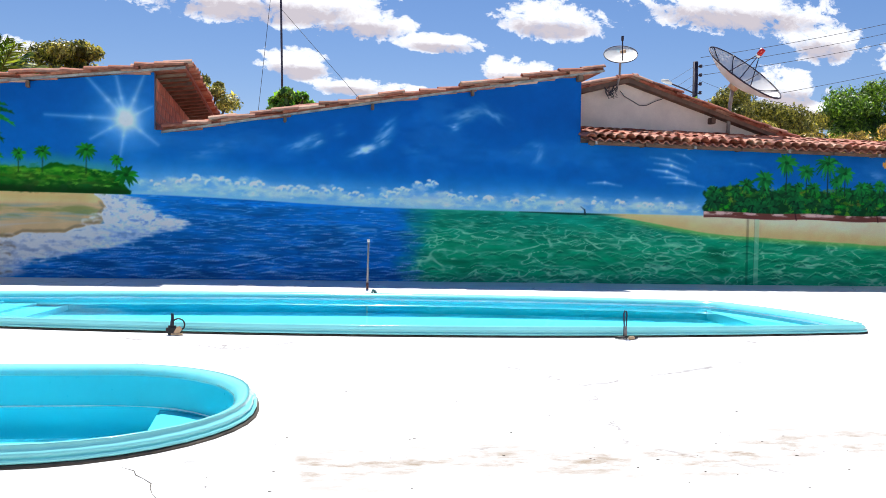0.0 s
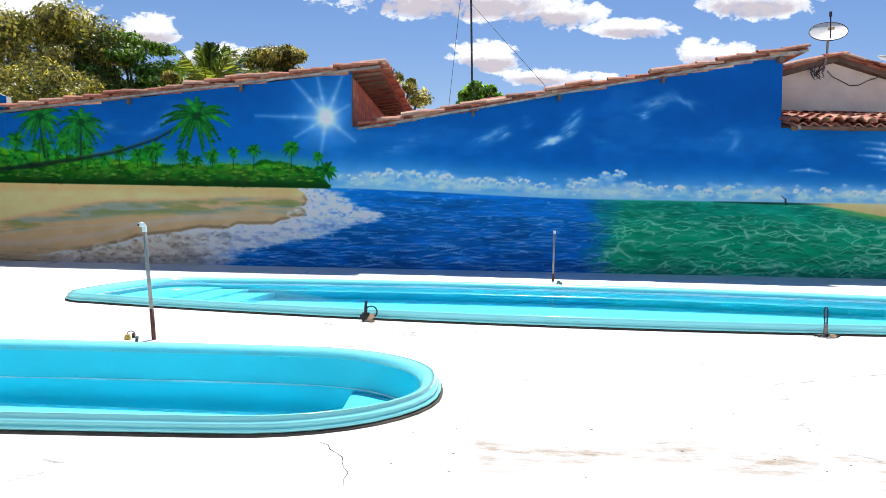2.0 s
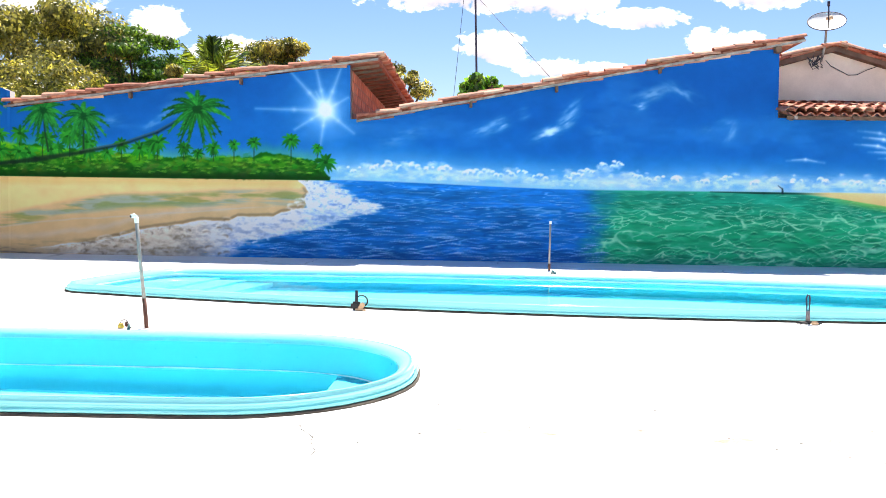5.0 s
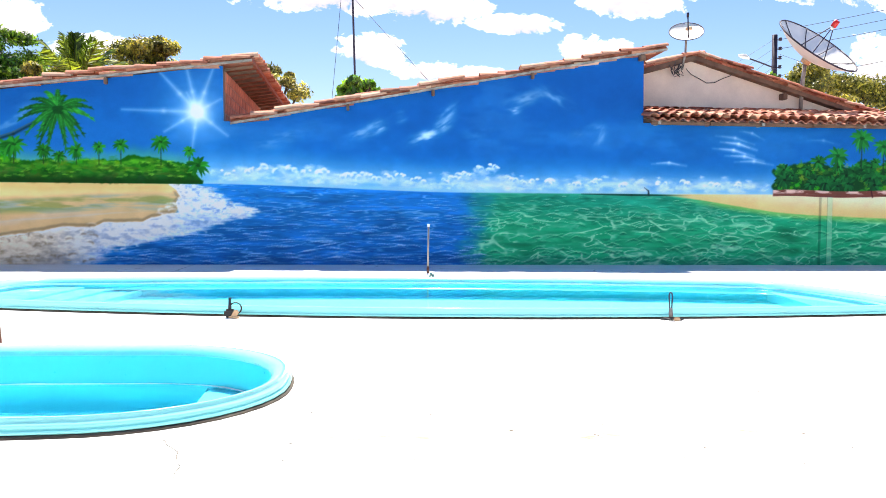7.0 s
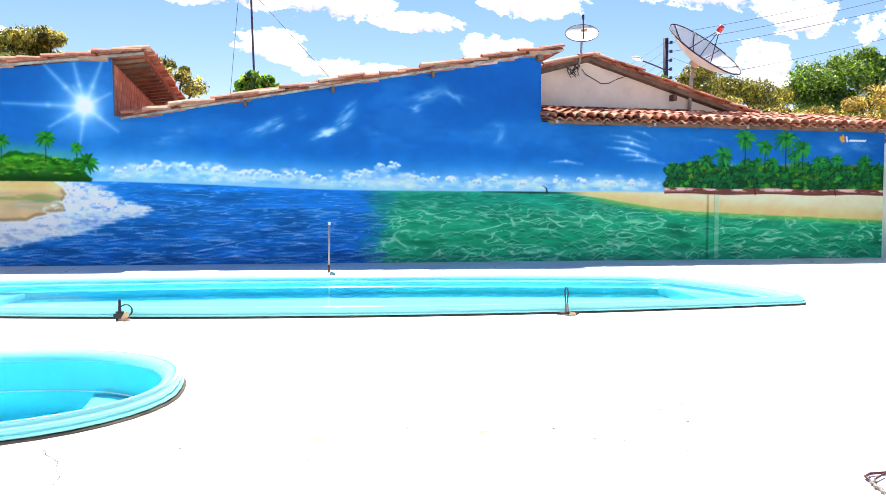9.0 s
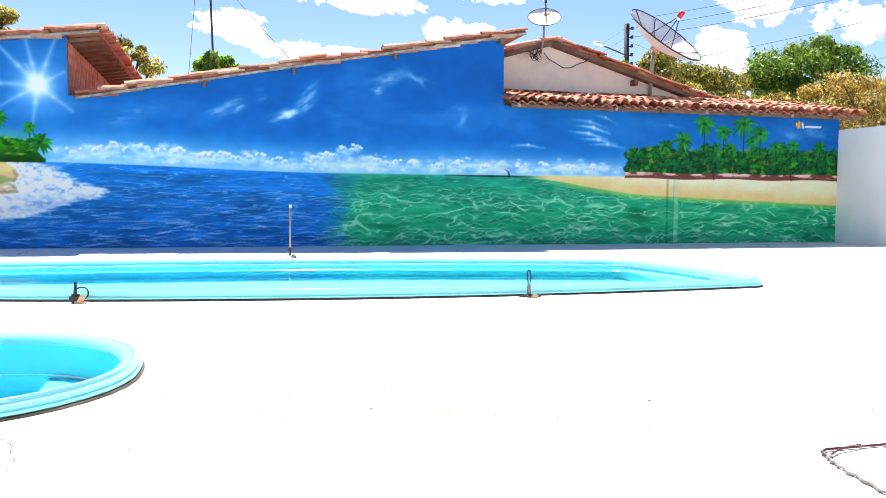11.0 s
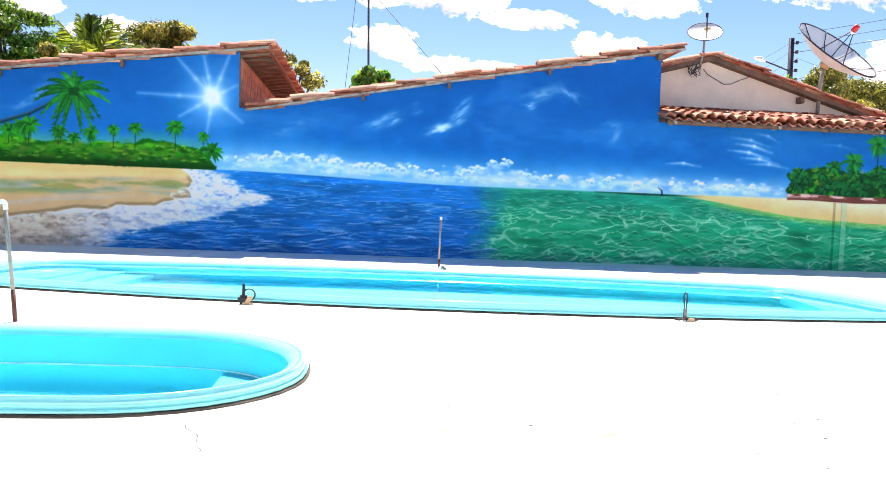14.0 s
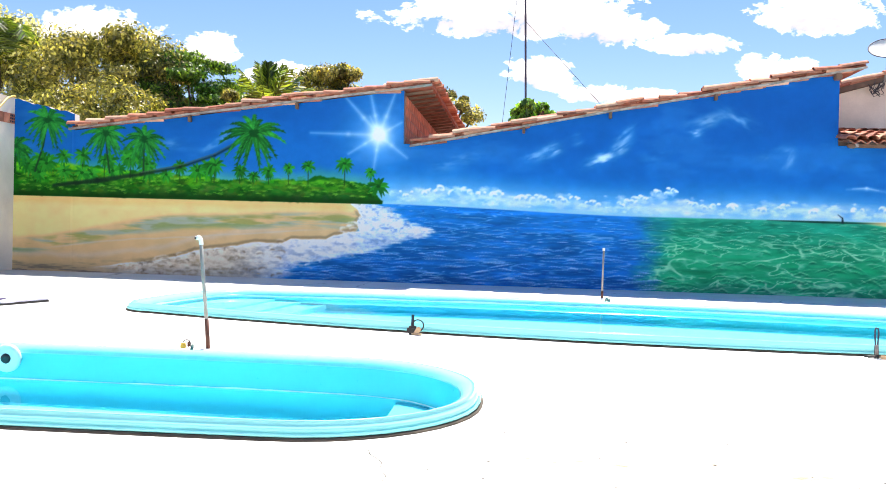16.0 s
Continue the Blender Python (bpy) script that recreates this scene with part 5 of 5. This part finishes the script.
def aim(at, axis):
    return Matrix.Translation(at) @ Vector(axis).to_track_quat("Z", "Y").to_matrix().to_4x4()


def ring_points(radius, z, n=32):
    return [(radius * math.cos(2 * math.pi * k / n), radius * math.sin(2 * math.pi * k / n), z) for k in range(n + 1)]


mesh_mat = bpy.data.materials.new("dish_mesh")
mesh_mat.use_nodes = True
n_ = Net(mesh_mat.node_tree)
p_ = n_.add("ShaderNodeBsdfPrincipled", {"Base Color": n_.mix(n_.noise(n_.add("ShaderNodeTexCoord").outputs["Object"], 3.0), rgb(228, 224, 220), rgb(246, 243, 238)), "Roughness": 0.5, "Metallic": 0.2})
n_.add("ShaderNodeOutputMaterial", {0: n_.add("ShaderNodeMixShader", {0: 0.66, 1: n_.add("ShaderNodeBsdfTransparent").outputs[0], 2: p_.outputs[0]}).outputs[0]})

V = Vector((10.24, 17.85, 4.50))
AX = Vector((0.345, -0.573, 0.73)).normalized()
big_dish = thing("satellite_dish", "large pale mesh satellite dish with ribs on a pipe mast", "satellite dish")
part("mast", tubed([(10.14, 17.95, 3.25), (10.18, 17.95, 4.0), (10.22, 17.93, 4.44)], 0.045, 12), STEEL, big_dish, "grey steel mast", True)
part("hub", tubed([V - AX * 0.12, V + AX * 0.01], 0.11, 14), BEIGE, big_dish, "beige hub", True)
refl = part("reflector", bowl(bmesh.new(), 0.97, 0.34), mesh_mat, big_dish, "pale wire-mesh bowl", True)
refl.matrix_basis = aim(V, AX)
part("edge_ring", tubed(ring_points(0.975, 0.34), 0.018, 6), DARK_METAL, refl, "", True)
for k in range(8):
    a = 2 * math.pi * k / 8 + 0.2
    part("rib", tubed([(0.97 * q * math.cos(a), 0.97 * q * math.sin(a), 0.34 * q * q + 0.02) for q in (0.05, 0.3, 0.5, 0.7, 0.85, 1.0)], 0.011, 5), DARK_METAL, refl, "", True)
focus = V + AX * 0.86
for k in range(3):
    a = 2 * math.pi * k / 3 + 0.5
    foot = aim(V, AX) @ Vector((0.4 * math.cos(a), 0.4 * math.sin(a), 0.07))
    part("feed_strut", tubed([foot, focus], 0.012, 6), DARK_METAL, big_dish, "", True)
part("feed_box", tubed([focus - AX * 0.04, focus + AX * 0.11], 0.062, 14), RED, big_dish, "bright red feed cover", True)
part("feed_cup", tubed([focus - AX * 0.10, focus - AX * 0.03], 0.05, 12), WHITE_PVC, big_dish, "", True)

small_dish = thing("satellite_dish", "small round white satellite dish on a bent pole", "satellite dish")
SV = Vector((7.44, 17.92, 4.97))
SA = Vector((-0.22, -0.62, 0.74)).normalized()
part("mast", tubed([(7.33, 17.85, 4.18), (7.40, 17.85, 4.55), (7.43, 17.9, 4.80), (7.44, 17.92, 4.96)], 0.026, 8), STEEL, small_dish, "", True)
sref = part("reflector", bowl(bmesh.new(), 0.37, 0.07), DISH_WHITE, small_dish, "white painted bowl", True)
sref.matrix_basis = aim(SV, SA)
part("edge_ring", tubed(ring_points(0.372, 0.07), 0.010, 6), DARK_METAL, sref, "", True)
part("feed_arm", tubed([(7.36, 17.6, 4.82), (7.33, 17.55, 5.05), (7.31, 17.52, 5.27)], 0.014, 6), DARK_METAL, small_dish, "", True)
part("feed", tubed([(7.31, 17.52, 5.24), (7.30, 17.50, 5.34)], 0.03, 8), DARK_METAL, small_dish, "dark feed head", True)
part("feed_horn", tubed([(7.35, 17.70, 5.03), (7.46, 17.72, 5.06)], [0.03, 0.045], 10), BEIGE, small_dish, "brassy feed horn", True)
rw = random.Random(3)
for k in range(9):
    x, z = 7.22 + rw.uniform(-0.12, 0.15), 4.3 + rw.uniform(-0.06, 0.05)
    loop = [(x, 17.83, z)]
    for s in range(1, 7):
        loop.append((x + rw.uniform(-0.13, 0.11) * s / 5 - 0.02 * s, 17.83 + rw.uniform(-0.03, 0.02), z - 0.05 * s * rw.uniform(0.5, 1.0) + (0.2 if s == 6 and k % 2 else 0)))
    part("slack_wire", tubed(loop, 0.008, 5), WIRE, small_dish, "", True)
lead2 = thing("wall_cable", "slack black cable hanging across the gable wall", "cable")
part("cable", tubed([(7.42, 17.84, 4.2), (7.6, 18.03, 4.12), (7.8, 18.03, 4.02), (7.97, 18.03, 3.93), (8.15, 18.03, 3.94), (8.35, 18.03, 4.04), (8.52, 18.03, 4.10), (8.62, 18.0, 4.18)], 0.009, 5), WIRE, lead2, "", True)

# ---- mast, street pole and lines ----
mast = thing("radio_mast", "tall thin dark radio mast with guy wires", "mast")
part("mast_pole", tubed([(0.25, 46.8, 0), (0.10, 46.8, 8), (-0.15, 46.8, 16), (-0.4, 46.8, 24)], [0.07, 0.06, 0.055, 0.04], 8), DARK_METAL, mast, "", True)
for foot, top in (((6.9, 46.8, 5.4), (-0.12, 46.8, 12.9)), ((-1.4, 46.8, 4.6), (-0.25, 46.8, 17.5))):
    part("guy_wire", tubed([foot, top], 0.014, 5), WIRE, mast, "", True)

street = thing("utility_pole", "dark utility pole with insulators and a street lamp arm", "utility pole")
part("pole", tubed([(19.45, 37.2, 0), (19.42, 37.2, 5), (19.4, 37.2, 9.3)], [0.15, 0.13, 0.12], 10), DARK_METAL, street, "", True)
for k in range(5):
    z = 9.0 - k * 0.42
    part("insulator", lathe(bmesh.new(), [(0.03, 0), (0.09, 0.03), (0.05, 0.08), (0.09, 0.13), (0.03, 0.17)], (19.62, 37.1, z), 10), DARK_METAL, street, "", True)
    part("insulator_arm", tubed([(19.45, 37.15, z + 0.06), (19.62, 37.1, z + 0.06)], 0.025, 6), DARK_METAL, street, "", True)
part("lamp_arm", tubed([(19.4, 37.1, 7.75), (18.6, 36.9, 7.95), (17.95, 36.8, 8.12)], 0.035, 6), DARK_METAL, street, "", True)
part("lamp_head", tubed([(18.0, 36.8, 8.11), (17.75, 36.75, 8.19), (17.45, 36.7, 8.22)], [0.05, 0.12, 0.06], 10), DISH_WHITE, street, "grey lamp head", True)


def line(label, a, b, sag, r=0.012):
    ob = thing("overhead_line", label, "wire", "overhead lines")
    pts = [tuple(Vector(a).lerp(Vector(b), t) - Vector((0, 0, sag * 4 * t * (1 - t)))) for t in (k / 12 for k in range(13))]
    part("wire", tubed(pts, r, 5), WIRE, ob, "", True)


for k in range(3):
    line("thin dark overhead power line against the sky", (19.6, 37.1, 8.95 + 0.42 * k - 0.3), (40.0, 37.2, 14.4 + 0.55 * k - 0.6), 0.35)
line("thin dark overhead line from the pole", (22.5, 37.2, 7.75), (44.0, 37.2, 13.4), 0.3)
line("thin dark overhead line from the pole", (25.0, 37.2, 6.4), (44.0, 37.2, 11.0), 0.25)
line("thin dark overhead line falling towards the trees", (19.6, 37.1, 8.4), (36.0, 37.2, 5.6), 0.6, 0.008)
for k in range(4):
    line("thin slack service wire falling from the pole", (19.35, 37.1, 9.1 - 0.42 * k), (12.5 + 0.6 * k, 37.0, 5.2 - 0.2 * k), 0.15, 0.008)
line("thin dark overhead line from the pole", (19.5, 37.1, 7.35), (22.0, 37.2, 8.35), 0.05)


# ---- trees ----
def leaves(name, centres, radii, count, size, mat, parent, seed, droop=0.3, slim=0.45):
    """Many small folded leaves scattered in clumps; one mesh."""
    r = np.random.default_rng(seed)
    which = r.integers(0, len(centres), count)
    d = r.normal(size=(count, 3))
    d /= np.linalg.norm(d, axis=1)[:, None]
    p = np.asarray(centres)[which] + d * np.asarray(radii)[which] * (r.random(count) ** 0.4 * r.uniform(0.75, 1.12, count))[:, None]
    out = d + r.normal(0, 0.55, (count, 3)) + (0, 0, 0.25)
    out /= np.linalg.norm(out, axis=1)[:, None]
    along = np.cross(out, r.normal(size=(count, 3)))
    along /= np.linalg.norm(along, axis=1)[:, None] + 1e-9
    along[:, 2] -= droop
    side = np.cross(along, out)
    s = (size * r.uniform(0.55, 1.35, count))[:, None]
    verts = np.stack([p - along * s, p + side * s * slim + out * s * 0.15, p + along * s, p - side * s * slim + out * s * 0.15], 1).reshape(-1, 3)
    base = np.arange(count)[:, None] * 4
    faces = np.concatenate([base + (0, 1, 2), base + (0, 2, 3)], 1).reshape(-1, 3)
    me = bpy.data.meshes.new(name)
    me.vertices.add(len(verts))
    me.vertices.foreach_set("co", verts.ravel())
    me.loops.add(faces.size)
    me.loops.foreach_set("vertex_index", faces.ravel())
    me.polygons.add(len(faces))
    me.polygons.foreach_set("loop_start", np.arange(0, faces.size, 3))
    me.update(calc_edges=True)
    me.materials.append(mat)
    return part(name, me, None, parent)


def tree(label, x, y, crown_z, rx, rz, clumps, count, size, mat, seed, ry=None, spread=0.33, flat=0.7):
    r = random.Random(seed)
    ob = thing("tree", label, "tree", "trees behind the walls")
    cs, rs = [], []
    for k in range(clumps):
        a, q = r.uniform(0, 2 * math.pi), math.sqrt(r.uniform(0.05, 1.0))
        h = r.uniform(-0.8, 1.0)
        w = math.sqrt(max(0.05, 1 - h * h * 0.75))
        cs.append((x + math.cos(a) * q * rx * w, y + math.sin(a) * q * (ry or rx * 0.8) * w, crown_z + h * rz))
        e = r.uniform(0.35, 1.3) * spread * (rx + rz) / 2
        rs.append((e, e, e * flat))
    low = crown_z - rz * 0.9
    bm = bmesh.new()
    tube(bm, [(x + 0.1, y, -0.1), (x - 0.05, y + 0.05, low * 0.5), (x, y, low)], [0.26, 0.2, 0.16], 9)
    part("trunk", bm, BARK, ob, "rough brown trunk", True)
    for c in cs[:: max(1, len(cs) // 12)]:
        bm = bmesh.new()
        m = Vector((x, y, low)).lerp(Vector(c), 0.5) + Vector((0, 0, -0.15 * rz))
        tube(bm, [(x, y, low * 0.92), m, c], [0.10, 0.06, 0.02], 6)
        part("limb", bm, BARK, ob, "", True)
    leaves("crown", cs, rs, count, size, mat, ob, seed)
    return ob


def palm_tree(label, x, y, z, length, fronds, seed, upright=0.6, fall=0.55, splay=0.75):
    r = random.Random(seed)
    ob = thing("palm_tree", label, "palm tree", "palms behind the walls")
    part("trunk", tubed([(x, y, -0.1), (x + 0.1, y, z * 0.5), (x, y, z)], [0.2, 0.16, 0.14], 10), BARK, ob, "grey ringed trunk", True)
    for k in range(fronds):
        a = 2 * math.pi * k / fronds + r.uniform(-0.2, 0.2)
        lift = r.uniform(upright - 0.55, upright + 0.6)
        bm = bmesh.new()
        spine = []
        for s in range(13):
            q = s / 12
            out = length * q * math.cos(lift) * (1 - 0.15 * q)
            spine.append(Vector((x + math.cos(a) * out, y + math.sin(a) * out, z + length * (math.sin(lift) * q - fall * q * q * q))))
        tube(bm, spine, [0.03 * (1 - 0.85 * s / 12) for s in range(13)], 5)
        across = Vector((-math.sin(a), math.cos(a), 0))
        for s in range(2, 12):
            for half in (0, 0.33, 0.67):
                base = spine[s].lerp(spine[s + 1], half)
                fwd = (spine[s + 1] - spine[s]).normalized()
                ln = length * 0.30 * math.sin(math.pi * (0.15 + 0.8 * (s + half) / 12)) + 0.08
                for side in (-1, 1):
                    tip = base + across * side * ln * splay + fwd * ln * (1.25 - splay) + Vector((0, 0, -ln * r.uniform(0.25, 0.6)))
                    wide = fwd * 0.018
                    bm.faces.new([bm.verts.new(v) for v in (base - wide, base + wide, base.lerp(tip, 0.6) + wide * 1.2, tip, base.lerp(tip, 0.6) - wide * 1.2)])
        part("frond", bm, LEAF_P, ob)
    return ob


tree("broad dense mango tree with olive leaves behind the wall", -13.0, 24.5, 4.9, 2.7, 1.75, 60, 64600, 0.063, LEAF_A, 11, spread=0.36)
tree("light green feathery tree behind the painted wall", -10.0, 25.0, 4.9, 1.6, 1.2, 60, 44200, 0.059, LEAF_B, 31, flat=0.35, spread=0.40)
tree("yellowish leafy tree behind the gate", -16.4, 24.0, 5.1, 2.3, 2.0, 54, 51000, 0.063, LEAF_D, 13, spread=0.36)
tree("dense leafy tree over the tiled roof", -6.1, 25.5, 4.75, 1.5, 1.15, 34, 25500, 0.059, LEAF_A, 14, spread=0.36)
tree("low leafy tree behind the wall", -11.2, 21.5, 3.6, 2.2, 0.9, 36, 25500, 0.059, LEAF_A, 15, spread=0.38)
tree("low leafy tree behind the tiled roof", -8.0, 24.5, 4.1, 1.9, 0.8, 30, 18700, 0.059, LEAF_A, 27, spread=0.38)
palm_tree("coconut palm with long arching fronds behind the gate", -15.3, 23.0, 5.6, 2.4, 20, 21, 0.85, 0.5)
palm_tree("palm with upright feathery fronds behind the roof", -7.35, 23.6, 4.2, 1.95, 20, 22, 1.1, 0.2, 0.5)
tree("dark leafy tree beyond the brick flank", -2.45, 26.0, 4.2, 1.15, 1.1, 34, 20000, 0.055, LEAF_A, 16)
tree("low bush beyond the roofs", -0.55, 27.0, 3.8, 0.9, 0.6, 14, 6800, 0.059, LEAF_B, 17)
tree("small round bright green tree beside the mast", 0.35, 24.0, 4.38, 0.66, 0.34, 26, 3600, 0.10, LEAF_G, 18, spread=0.4)
tree("dark leafy tree behind the dish", 15.3, 26.0, 4.95, 1.2, 0.95, 26, 20400, 0.059, LEAF_A, 19, spread=0.38)
tree("low leafy tree behind the gable roof", 12.9, 26.0, 4.4, 1.4, 0.85, 22, 13600, 0.059, LEAF_B, 20, spread=0.38)
tree("tall dense bright green tree beyond the low roof", 20.9, 26.0, 5.15, 2.2, 1.35, 56, 61200, 0.059, LEAF_B, 23, spread=0.36)
tree("dense green tree beyond the low roof", 17.6, 26.5, 4.5, 1.5, 0.95, 30, 23800, 0.059, LEAF_A, 24, spread=0.38)
tree("dry brownish leafy bush over the white wall", 20.4, 22.0, 3.7, 3.0, 1.0, 50, 40800, 0.048, LEAF_C, 25, spread=0.36)
tree("dry brownish leafy bush behind the low roof", 16.6, 23.0, 3.4, 2.0, 0.7, 26, 15300, 0.048, LEAF_C, 26, spread=0.38)
